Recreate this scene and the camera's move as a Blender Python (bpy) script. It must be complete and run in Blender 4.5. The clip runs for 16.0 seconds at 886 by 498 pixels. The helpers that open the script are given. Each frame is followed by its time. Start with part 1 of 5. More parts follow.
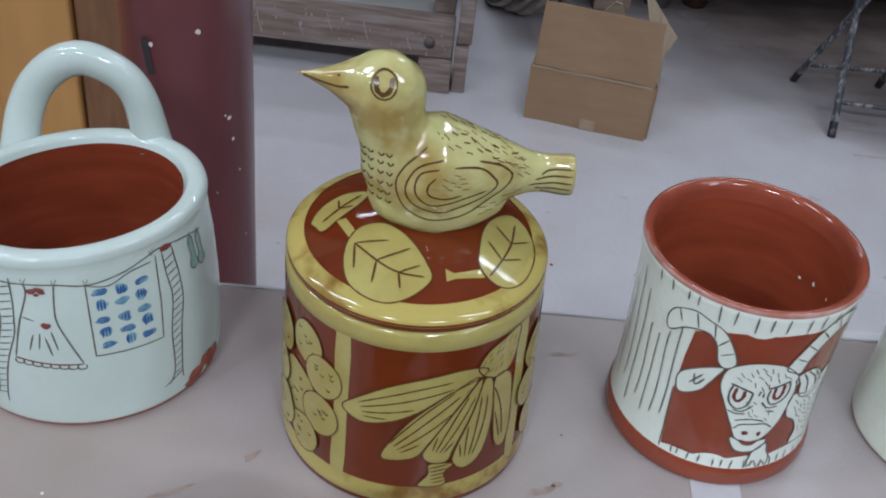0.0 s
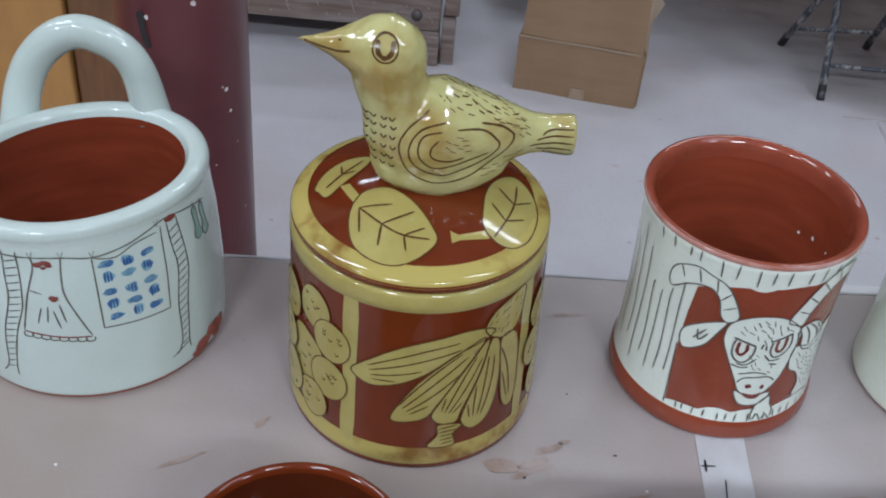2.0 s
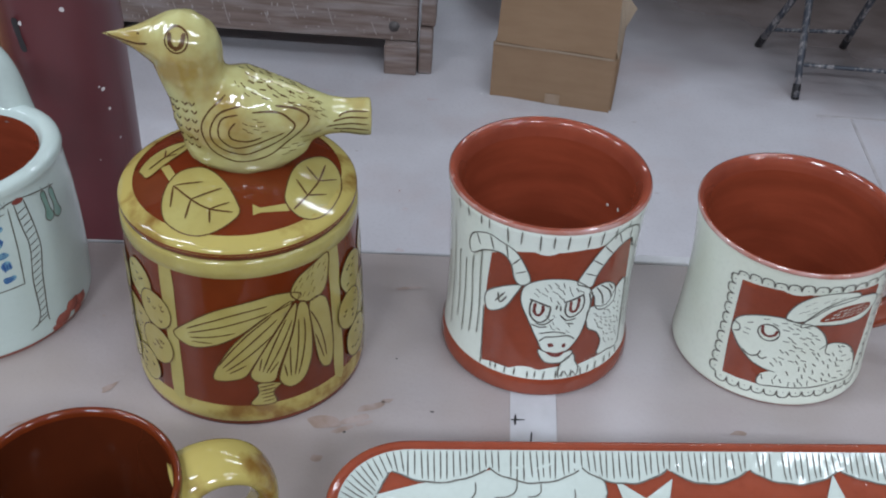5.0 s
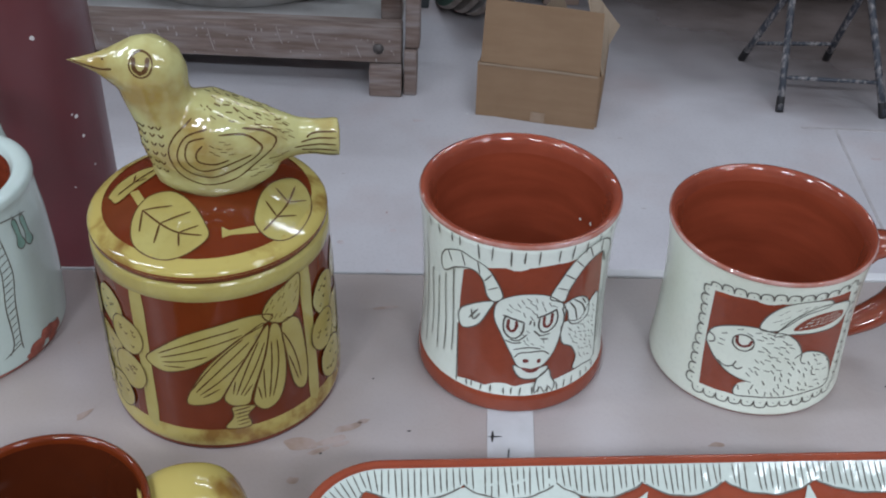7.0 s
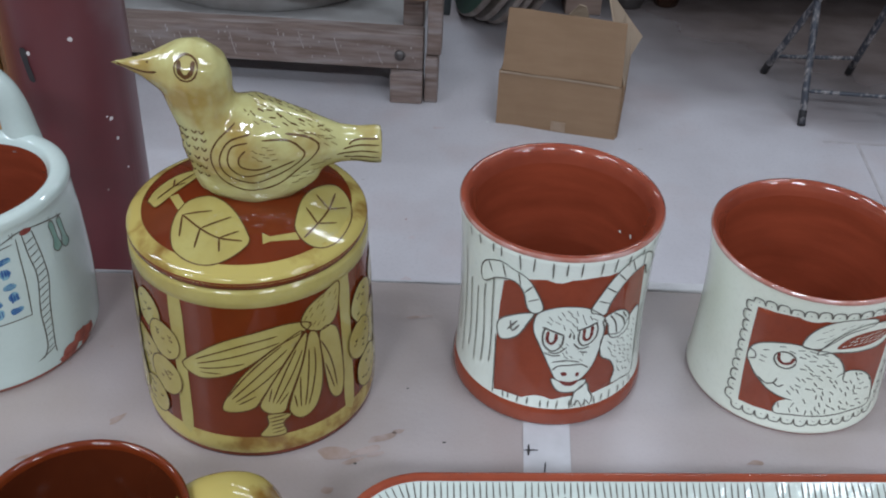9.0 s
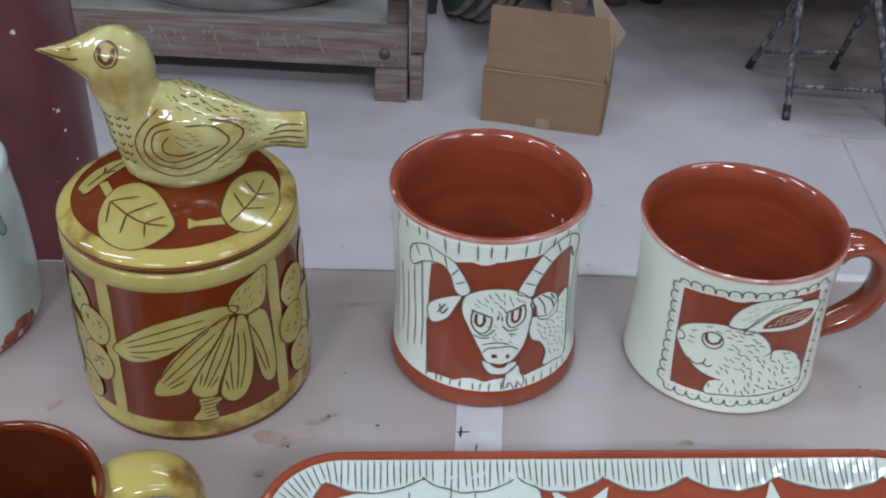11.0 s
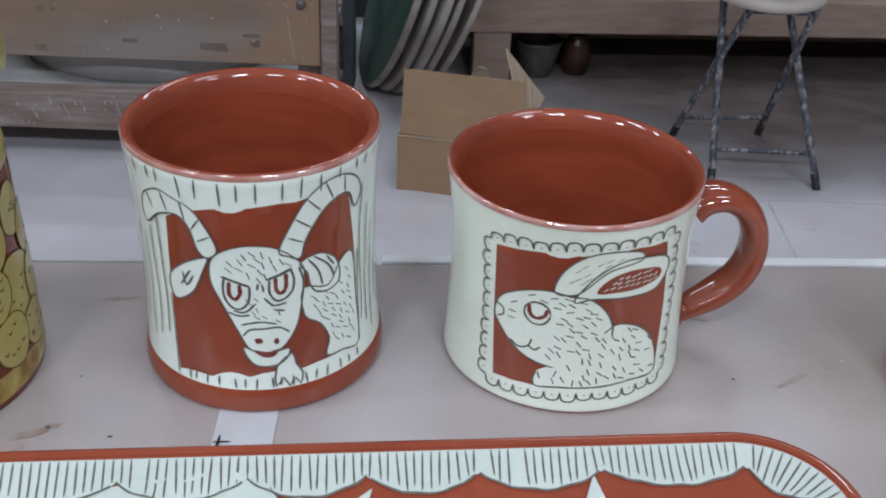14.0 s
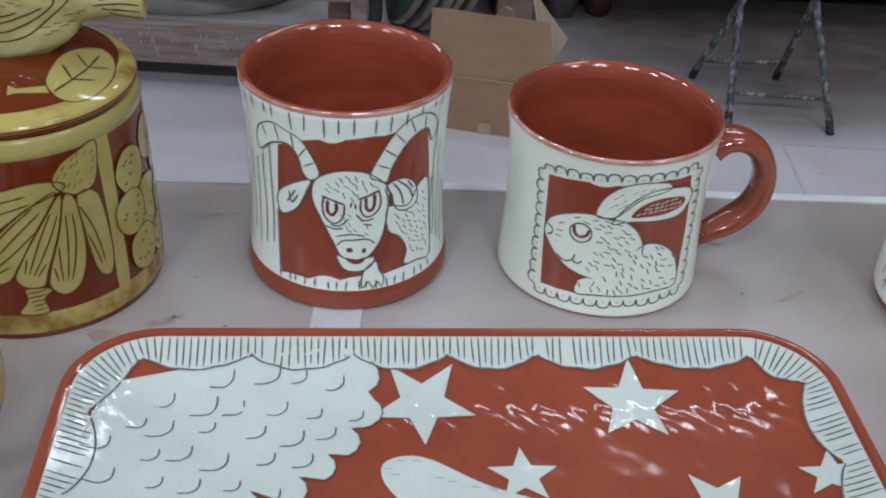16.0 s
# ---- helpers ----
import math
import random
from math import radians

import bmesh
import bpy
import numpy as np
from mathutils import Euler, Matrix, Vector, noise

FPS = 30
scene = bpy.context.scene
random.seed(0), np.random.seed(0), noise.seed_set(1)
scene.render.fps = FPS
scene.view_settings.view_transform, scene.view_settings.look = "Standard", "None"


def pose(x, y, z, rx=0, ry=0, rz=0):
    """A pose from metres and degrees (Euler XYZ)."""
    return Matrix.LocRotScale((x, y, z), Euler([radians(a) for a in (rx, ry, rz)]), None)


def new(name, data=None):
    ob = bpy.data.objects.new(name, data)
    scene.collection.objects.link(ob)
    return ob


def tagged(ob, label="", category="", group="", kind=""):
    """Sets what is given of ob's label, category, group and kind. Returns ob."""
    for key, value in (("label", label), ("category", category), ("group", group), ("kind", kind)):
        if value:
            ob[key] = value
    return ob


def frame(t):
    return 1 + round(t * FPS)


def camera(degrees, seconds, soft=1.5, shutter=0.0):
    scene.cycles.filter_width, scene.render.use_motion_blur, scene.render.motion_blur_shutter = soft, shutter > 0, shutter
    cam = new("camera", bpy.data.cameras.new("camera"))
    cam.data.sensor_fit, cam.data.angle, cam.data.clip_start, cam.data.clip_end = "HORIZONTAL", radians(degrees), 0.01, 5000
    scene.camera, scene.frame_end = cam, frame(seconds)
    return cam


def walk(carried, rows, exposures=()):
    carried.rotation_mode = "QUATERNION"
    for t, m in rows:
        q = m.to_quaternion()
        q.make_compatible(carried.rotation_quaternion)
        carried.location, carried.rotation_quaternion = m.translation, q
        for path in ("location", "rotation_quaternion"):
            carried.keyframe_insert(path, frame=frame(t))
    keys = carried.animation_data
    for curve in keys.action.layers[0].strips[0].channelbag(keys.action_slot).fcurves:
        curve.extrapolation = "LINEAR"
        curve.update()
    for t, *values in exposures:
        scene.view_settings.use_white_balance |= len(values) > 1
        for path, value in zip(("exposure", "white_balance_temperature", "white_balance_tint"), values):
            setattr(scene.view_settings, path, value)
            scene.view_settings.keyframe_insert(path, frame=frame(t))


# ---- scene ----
cam = camera(43.8, 16.0, soft=2.0)
ROWS = [
    (0, -0.1394, -0.3491, 1.0868, 51.97, -5.33, 4.29),
    (0.5, -0.1419, -0.3456, 1.0839, 51.48, -4.81, 4.26),
    (1, -0.1439, -0.3476, 1.0859, 51.25, -4.68, 3.96),
    (1.5, -0.1432, -0.3517, 1.0848, 51.15, -4.32, 3.20),
    (2, -0.1438, -0.3547, 1.0848, 50.79, -4.45, 2.96),
    (2.5, -0.1396, -0.3630, 1.0869, 50.78, -4.32, 2.63),
    (3, -0.1320, -0.3659, 1.0881, 50.65, -4.22, 0.45),
    (3.5, -0.1228, -0.3705, 1.0912, 50.63, -4.50, -0.45),
    (4, -0.0974, -0.3723, 1.0901, 50.70, -3.65, -1.26),
    (4.5, -0.0826, -0.3846, 1.0951, 50.55, -2.67, 2.90),
    (5, -0.0573, -0.3920, 1.1024, 51.48, -2.68, 3.23),
    (5.2, -0.0499, -0.3922, 1.1039, 51.75, -2.14, 2.87),
    (7.5, -0.0480, -0.3923, 1.1006, 52.66, -1.75, 2.10),
    (8, -0.0597, -0.3894, 1.1000, 52.68, -2.50, 2.83),
    (8.2, -0.0602, -0.3892, 1.1002, 52.97, -2.33, 3.21),
    (10.3, -0.0525, -0.3870, 1.0974, 52.91, -2.23, 3.28),
    (10.5, -0.0458, -0.3891, 1.0989, 52.96, -2.32, 3.25),
    (11, -0.0291, -0.3951, 1.0977, 53.02, -1.76, 2.99),
    (11.5, -0.0042, -0.4015, 1.1007, 53.22, -0.52, 2.77),
    (12, 0.0193, -0.4011, 1.0921, 53.34, -0.13, 2.61),
    (12.5, 0.0444, -0.3665, 1.0447, 53.59, -1.86, 4.67),
    (13, 0.0469, -0.3312, 1.0172, 54.96, -0.82, 1.75),
    (13.5, 0.0386, -0.3395, 1.0032, 58.14, -2.00, -0.37),
    (14, 0.0383, -0.3403, 0.9989, 58.34, -2.17, 0.27),
    (14.5, 0.0386, -0.3483, 1.0064, 58.59, -1.76, 0.15),
    (15, 0.0364, -0.3618, 1.0175, 58.49, -1.77, 0.29),
    (15.5, 0.0228, -0.3823, 1.0230, 58.15, -2.73, 0.82),
    (16, 0.0181, -0.4060, 1.0341, 55.00, -2.96, 1.52),
]
walk(cam, [(t, pose(x, y, z, rx, ry, rz)) for t, x, y, z, rx, ry, rz in ROWS],
     exposures=[(0, 0.10), (5, 0.10), (11, 0.08), (12.5, 0.08), (14, 0.17), (15, 0.14), (16, 0.0)])

from mathutils.bvhtree import BVHTree
from mathutils.geometry import delaunay_2d_cdt

# ---- light ----
world = bpy.data.worlds.new("world")
scene.world = world
world.use_nodes = True
world.node_tree.nodes["Background"].inputs[0].default_value = (0.80, 0.86, 1.0, 1)
world.node_tree.nodes["Background"].inputs[1].default_value = 0.05
# x, y, watts, length, width of each ceiling light
TUBES = [(x, -2.0, 31.0, 0.62, 0.15) for x in (-2.3, -0.75, 0.75, 2.3)] + [(-2.6, 0.2, 14.0, 1.2, 0.20), (-1.5, -0.3, 14.0, 1.0, 0.20), (1.3, -0.5, 8.0, 1.0, 0.15)]
TUBES += [(-1.3, 2.45, 7.0, 1.2, 0.07), (0.50, 2.10, 7.0, 1.2, 0.06), (0.85, 1.25, 8.0, 1.2, 0.07)]
CEILING = 2.75


# ---- materials ----
def mat(name, base, rough=0.5, second=None, scale=20.0, amount=0.5, fine=0.0, fine_scale=300.0, bump=0.0, bump_scale=200.0,
        metal=0.0, coat=0.0, detail=4.0, sharp=(0.35, 0.65), third=None, third_scale=4.0, third_sharp=(0.5, 0.7), stretch=(1, 1, 1), vary=0.0, ior=1.5):
    m = bpy.data.materials.new(name)
    m.use_nodes = True
    nt = m.node_tree
    bsdf = nt.nodes["Principled BSDF"]
    bsdf.inputs["Roughness"].default_value = rough
    bsdf.inputs["Metallic"].default_value = metal
    bsdf.inputs["Coat Weight"].default_value = coat
    bsdf.inputs["IOR"].default_value = ior
    bsdf.inputs["Coat Roughness"].default_value = 0.04
    co = nt.nodes.new("ShaderNodeTexCoord")
    mp = nt.nodes.new("ShaderNodeMapping")
    mp.inputs["Scale"].default_value = stretch
    nt.links.new(co.outputs["Object"], mp.inputs["Vector"])

    def noise_tex(s, d=detail):
        n = nt.nodes.new("ShaderNodeTexNoise")
        n.inputs["Scale"].default_value = s
        n.inputs["Detail"].default_value = d
        nt.links.new(mp.outputs["Vector"], n.inputs["Vector"])
        return n.outputs["Fac"]

    def ramp(fac, lo, hi, top):
        r = nt.nodes.new("ShaderNodeMapRange")
        r.inputs["From Min"].default_value, r.inputs["From Max"].default_value = lo, hi
        r.inputs["To Max"].default_value = top
        nt.links.new(fac, r.inputs["Value"])
        return r.outputs["Result"]

    def mix(a, b, fac):
        x = nt.nodes.new("ShaderNodeMix")
        x.data_type = "RGBA"
        if isinstance(a, tuple):
            x.inputs["A"].default_value = (*a, 1)
        else:
            nt.links.new(a, x.inputs["A"])
        x.inputs["B"].default_value = (*b, 1)
        nt.links.new(fac, x.inputs["Factor"])
        return x.outputs["Result"]

    col = base
    if second:
        col = mix(col, second, ramp(noise_tex(scale), sharp[0], sharp[1], amount))
    if third:
        col = mix(col, third, ramp(noise_tex(third_scale, 6.0), third_sharp[0], third_sharp[1], 0.85))
    if fine:
        col = mix(col, tuple(c * 0.45 for c in base), ramp(noise_tex(fine_scale, 2.0), 0.5, 0.8, fine))
    if vary:
        inf = nt.nodes.new("ShaderNodeObjectInfo")
        col = mix(col, tuple(c * 0.55 for c in base), ramp(inf.outputs["Random"], 0.0, 1.0, vary))
    if isinstance(col, tuple):
        bsdf.inputs["Base Color"].default_value = (*col, 1)
    else:
        nt.links.new(col, bsdf.inputs["Base Color"])
    if bump:
        b = nt.nodes.new("ShaderNodeBump")
        b.inputs["Strength"].default_value = bump
        b.inputs["Distance"].default_value = 0.002
        nt.links.new(noise_tex(bump_scale, 3.0), b.inputs["Height"])
        nt.links.new(b.outputs["Normal"], bsdf.inputs["Normal"])
    return m


# The white slip again, darkened to offset the strong top light on the platter
PLATTER = mat("white_slip_dimmed", (0.53, 0.575, 0.525), 0.09, (0.46, 0.50, 0.45), 30, 0.6, 0.10, 500, 0.10, 60, coat=0.0, ior=1.52)
WHITE = mat("white_slip", (0.80, 0.85, 0.775), 0.11, (0.72, 0.765, 0.68), 30, 0.6, 0.10, 500, 0.10, 60, coat=0.0, ior=1.52)
CREAM = mat("cream_slip", (0.80, 0.84, 0.735), 0.11, (0.72, 0.75, 0.62), 25, 0.6, 0.10, 500, 0.10, 50, coat=0.0, ior=1.52)
PALE = mat("pale_blue_glaze", (0.51, 0.585, 0.55), 0.08, (0.44, 0.51, 0.47), 22, 0.6, 0.06, 500, 0.12, 40, coat=0.0, ior=1.52)
RED = mat("red_clay_glaze", (0.28, 0.060, 0.030), 0.09, (0.215, 0.044, 0.022), 35, 0.7, 0.15, 400, 0.06, 80, coat=0.0, ior=1.52)
RED_STRAP = mat("red_strap_glaze", (0.28, 0.060, 0.030), 0.06, (0.215, 0.044, 0.022), 35, 0.7, 0.15, 400, 0.06, 80, coat=0.5, ior=1.6)
RED_IN = mat("red_interior_glaze", (0.265, 0.052, 0.024), 0.14, (0.17, 0.032, 0.014), 18, 0.7, 0.1, 400, 0.25, 26, coat=0.0, stretch=(1, 1, 5), ior=1.52)
LIP = mat("worn_red_lip", (0.275, 0.060, 0.032), 0.06, (0.20, 0.042, 0.024), 60, 0.7, coat=0.4, ior=1.52)
LIP_EDGE = mat("pale_lip_edge", (0.52, 0.33, 0.30), 0.08, (0.36, 0.13, 0.09), 90, 0.9, coat=0.3, ior=1.6)
BROWN = mat("brown_clay_glaze", (0.150, 0.026, 0.007), 0.07, (0.095, 0.016, 0.004), 40, 0.6, 0.0, coat=0.0, bump=0.08, bump_scale=50, ior=1.52)
YELLOW = mat("yellow_slip", (0.41, 0.345, 0.115), 0.10, (0.32, 0.24, 0.062), 45, 0.7, 0.12, 450, 0.10, 60, coat=0.0, ior=1.52)
HONEY = mat("honey_yellow_glaze", (0.43, 0.34, 0.10), 0.08, (0.19, 0.085, 0.016), 60, 0.9, coat=0.0, sharp=(0.50, 0.66), bump=0.12, bump_scale=60, ior=1.52)
BIRD = mat("bird_yellow_glaze", (0.50, 0.465, 0.205), 0.055, (0.31, 0.195, 0.045), 40, 0.85, 0.0, coat=0.0, bump=0.9, bump_scale=62, sharp=(0.47, 0.66), ior=1.6)
BROWN_IN = mat("dark_brown_interior", (0.085, 0.017, 0.006), 0.12, (0.050, 0.010, 0.004), 25, 0.7, coat=0.0, bump=0.15, bump_scale=30, ior=1.5)
LINE = mat("incised_line", (0.095, 0.088, 0.075), 0.4, (0.16, 0.145, 0.12), 300, 0.7)
LINE_B = mat("brown_incised_line", (0.075, 0.033, 0.010), 0.25, (0.13, 0.06, 0.02), 300, 0.7)
MAROON = mat("maroon_brushwork", (0.16, 0.035, 0.03), 0.2, (0.30, 0.10, 0.08), 200, 0.6)
BLUE = mat("blue_brushwork", (0.055, 0.15, 0.30), 0.15, (0.22, 0.40, 0.46), 260, 0.9, coat=0.0, sharp=(0.42, 0.6))
DEEP_BLUE = mat("deep_blue_stroke", (0.03, 0.07, 0.22), 0.2, (0.06, 0.12, 0.28), 200, 0.6)
TEAL = mat("green_brushwork", (0.17, 0.30, 0.25), 0.2, (0.30, 0.42, 0.36), 150, 0.7)
BARE = mat("bare_terracotta", (0.33, 0.09, 0.06), 0.6, (0.20, 0.05, 0.035), 120, 0.8, bump=0.4, bump_scale=300)
TABLE = mat("mauve_table_board", (0.350, 0.297, 0.288), 0.32, (0.285, 0.222, 0.178), 6.5, 0.85, 0.10, 700, 0.06, 300,
            third=(0.41, 0.365, 0.372), third_scale=4.2, third_sharp=(0.45, 0.68))
STAIN = mat("brown_table_stain", (0.27, 0.19, 0.155), 0.45, (0.38, 0.30, 0.28), 120, 0.9)
TAPE = mat("white_paper_tape", (0.53, 0.52, 0.54), 0.5, (0.44, 0.43, 0.44), 90, 0.6)
EDGE = mat("white_table_edging", (0.72, 0.71, 0.72), 0.5, (0.6, 0.58, 0.58), 60, 0.6)
FLOOR = mat("dusty_concrete", (0.60, 0.575, 0.60), 0.55, (0.53, 0.50, 0.52), 6.0, 0.8, 0.15, 160, 0.08, 120,
            third=(0.53, 0.445, 0.445), third_scale=3.4, third_sharp=(0.52, 0.72))
JOINT = mat("floor_joint_dirt", (0.44, 0.40, 0.405), 0.8, (0.56, 0.52, 0.52), 50, 0.8)
POST = mat("maroon_gloss_paint", (0.165, 0.034, 0.040), 0.30, (0.20, 0.055, 0.062), 14, 0.8, 0.0, bump=0.10, bump_scale=25,
           third=(0.26, 0.17, 0.18), third_scale=10.0, third_sharp=(0.64, 0.80))
SPLASH = mat("dried_slip_splash", (0.46, 0.41, 0.39), 0.7, (0.36, 0.31, 0.29), 90, 0.8)
SPECK = mat("white_paint_speck", (0.62, 0.55, 0.54), 0.5)
BLACK = mat("black_mark", (0.02, 0.018, 0.02), 0.5)
WOOD = mat("grey_dusty_timber", (0.30, 0.225, 0.195), 0.75, (0.175, 0.115, 0.092), 12, 0.9, 0.25, 260, 0.35, 90, stretch=(1, 8, 8),
           third=(0.39, 0.335, 0.32), third_scale=7.0, third_sharp=(0.46, 0.66), vary=0.2)
PLY = mat("stained_plywood", (0.30, 0.195, 0.125), 0.7, (0.20, 0.145, 0.115), 4.0, 0.9, 0.15, 200, 0.2, 60, stretch=(1, 1, 4),
          third=(0.27, 0.235, 0.215), third_scale=2.2, third_sharp=(0.40, 0.58))
def warm_end(m, colour, start, end):
    """Bare, warmer wood towards one end of a dusty panel, with an uneven border."""
    nt = m.node_tree
    base = nt.nodes["Principled BSDF"].inputs["Base Color"]
    was = base.links[0].from_socket
    co, sep, nz, ad, mr, mx = [nt.nodes.new("ShaderNode" + k) for k in ("TexCoord", "SeparateXYZ", "TexNoise", "Math", "MapRange", "Mix")]
    nz.inputs["Scale"].default_value, nz.inputs["Detail"].default_value = 9.0, 6.0
    ad.operation, ad.inputs[1].default_value = "MULTIPLY_ADD", 0.45
    mx.data_type = "RGBA"
    mx.inputs["B"].default_value = (*colour, 1)
    mr.inputs["From Min"].default_value, mr.inputs["From Max"].default_value = start, end
    mr.inputs["To Max"].default_value = 0.75
    nt.links.new(co.outputs["Object"], sep.inputs[0])
    nt.links.new(co.outputs["Object"], nz.inputs["Vector"])
    nt.links.new(nz.outputs["Fac"], ad.inputs[0])
    nt.links.new(sep.outputs["X"], ad.inputs[2])
    nt.links.new(ad.outputs["Value"], mr.inputs["Value"])
    nt.links.new(mr.outputs["Result"], mx.inputs["Factor"])
    nt.links.new(was, mx.inputs["A"])
    nt.links.new(mx.outputs["Result"], base)


warm_end(PLY, (0.34, 0.20, 0.115), 0.04, 0.14)
BENCH = mat("brown_bench_timber", (0.37, 0.265, 0.215), 0.75, (0.26, 0.175, 0.14), 10, 0.8, 0.2, 220, 0.25, 80, stretch=(1, 6, 6), vary=0.25)
ORANGE = mat("orange_varnished_board", (0.42, 0.21, 0.06), 0.5, (0.36, 0.17, 0.05), 10, 0.8, 0.1, 200, 0.1, 60, stretch=(6, 6, 1))
DARKWOOD = mat("dark_brown_board_edge", (0.19, 0.085, 0.035), 0.6, (0.13, 0.055, 0.02), 30, 0.8, stretch=(6, 6, 1))
PLASTER = mat("grey_plaster_bat", (0.50, 0.49, 0.48), 0.7, (0.37, 0.345, 0.33), 12, 0.8, 0.1, 200, 0.15, 100)
GREENBAT = mat("green_painted_bat", (0.055, 0.12, 0.085), 0.5, (0.10, 0.15, 0.12), 10, 0.8, 0.2, 200, 0.15, 80)
KNOT = mat("dark_timber_knot", (0.15, 0.105, 0.085), 0.75, (0.20, 0.15, 0.125), 60, 0.9)
BAT = mat("worn_wooden_bat", (0.50, 0.44, 0.40), 0.7, (0.24, 0.18, 0.15), 14, 0.9, 0.2, 200, 0.2, 80, vary=0.5)
CARD = mat("brown_cardboard", (0.34, 0.215, 0.125), 0.75, (0.30, 0.185, 0.105), 14, 0.8, 0.12, 400, 0.10, 250, stretch=(1, 1, 4))
CARD_IN = mat("pale_cardboard_inside", (0.42, 0.32, 0.23), 0.75, (0.36, 0.26, 0.18), 12, 0.8)
CLEAR = mat("clear_packing_tape", (0.44, 0.32, 0.23), 0.2, (0.36, 0.24, 0.15), 60, 0.6)
STEEL = mat("black_paint_flaked_steel", (0.05, 0.055, 0.07), 0.5, (0.36, 0.33, 0.325), 110, 0.9, 0.0, bump=0.4, bump_scale=160, sharp=(0.46, 0.66), stretch=(1, 1, 0.4), detail=7.0)
SEAT = mat("pale_stool_seat", (0.48, 0.42, 0.38), 0.6, (0.40, 0.33, 0.29), 20, 0.7)
TUB = mat("white_plastic_tub", (0.70, 0.71, 0.72), 0.4, (0.62, 0.61, 0.60), 14, 0.6)
INK = mat("grey_label_ink", (0.16, 0.16, 0.18), 0.6)
ZINC = mat("dull_zinc", (0.17, 0.155, 0.15), 0.5, (0.10, 0.085, 0.08), 25, 0.8, metal=0.6)
JUG = mat("dark_brown_jug_glaze", (0.045, 0.02, 0.011), 0.25, (0.025, 0.011, 0.007), 20, 0.7, coat=0.0)
DUSK = mat("dark_blue_steel_rack", (0.04, 0.052, 0.06), 0.5, (0.075, 0.08, 0.08), 15, 0.8)
WALL = mat("cream_wall_paint", (0.30, 0.28, 0.26), 0.8, (0.24, 0.22, 0.20), 3, 0.7, 0.1, 100)
CEIL = mat("white_ceiling_paint", (0.62, 0.62, 0.61), 0.8, (0.55, 0.55, 0.54), 2, 0.6)
TABLE_LEG = mat("grey_table_frame", (0.2, 0.19, 0.19), 0.5, (0.14, 0.13, 0.13), 20, 0.6)
HOUSING = mat("white_lamp_housing", (0.8, 0.8, 0.8), 0.4)


# ---- building helpers ----
def part(name, bm, material, parent=None, label="", smooth=True):
    me = bpy.data.meshes.new(name)
    bm.normal_update()
    bm.to_mesh(me)
    bm.free()
    for m in material if isinstance(material, (list, tuple)) else [material]:
        me.materials.append(m)
    if smooth:
        for p in me.polygons:
            p.use_smooth = True
    ob = new(name, me)
    ob.parent = parent
    if label:
        tagged(ob, label)
    return ob


def thing(name, x, y, z, label, category, rz=0.0, group="", kind=""):
    e = new(name)
    e.empty_display_size = 0.05
    e.matrix_world = pose(x, y, z, 0, 0, rz)
    return tagged(e, label, category, group, kind)


def box(x0, x1, y0, y1, z0, z1, bevel=0.002, jitter=0.0):
    bm = bmesh.new()
    bmesh.ops.create_cube(bm, size=1.0)
    for v in bm.verts:
        v.co = Vector(((x0 + x1) / 2 + v.co.x * (x1 - x0), (y0 + y1) / 2 + v.co.y * (y1 - y0), (z0 + z1) / 2 + v.co.z * (z1 - z0)))
        v.co += Vector([random.uniform(-jitter, jitter) for _ in range(3)])
    if bevel:
        bmesh.ops.bevel(bm, geom=bm.edges[:], offset=bevel, segments=2, affect="EDGES", profile=0.5)
    return bm


def curve(points, n=8, closed=False):
    """A smooth line through a few points (Catmull-Rom)."""
    pts = [Vector(p) for p in points]
    out = []
    k = len(pts)
    for i in range(k if closed else k - 1):
        p0 = pts[(i - 1) % k] if closed or i else pts[0]
        p1, p2 = pts[i], pts[(i + 1) % k]
        p3 = pts[(i + 2) % k] if closed or i + 2 < k else pts[-1]
        for j in range(n):
            t = j / n
            out.append(0.5 * (2 * p1 + (p2 - p0) * t + (2 * p0 - 5 * p1 + 4 * p2 - p3) * t * t + (3 * p1 - p0 - 3 * p2 + p3) * t ** 3))
    if not closed:
        out.append(pts[-1])
    return out


def inside(p, poly):
    hit, j = False, len(poly) - 1
    for i in range(len(poly)):
        a, b = poly[i], poly[j]
        if (a[1] > p[1]) != (b[1] > p[1]) and p[0] < (b[0] - a[0]) * (p[1] - a[1]) / (b[1] - a[1]) + a[0]:
            hit = not hit
        j = i
    return hit


def fill(bm, poly, wrap, lift, step=3.0, m=0):
    """A flat outline (in millimetres) filled and laid on a surface by wrap(u, v, lift)."""
    poly = [Vector((p[0], p[1])) for p in poly]
    n = len(poly)
    us, vs = [p.x for p in poly], [p.y for p in poly]
    pts = list(poly)
    u = min(us) + step / 2
    while u < max(us):
        v = min(vs) + step / 2
        while v < max(vs):
            if inside((u, v), poly) and min((p - Vector((u, v))).length for p in poly) > step * 0.35:
                pts.append(Vector((u, v)))
            v += step
        u += step
    vv, _, ff, *_ = delaunay_2d_cdt(pts, [(i, (i + 1) % n) for i in range(n)], [], 1, 1e-4)
    bv = [bm.verts.new(wrap(p.x, p.y, lift)) for p in vv]
    for f in ff:
        c = sum((vv[i] for i in f), Vector((0, 0))) / len(f)
        if inside(c, poly):
            try:
                face = bm.faces.new([bv[i] for i in f])
                face.material_index = m
            except ValueError:
                pass


LINE_W = 1.3


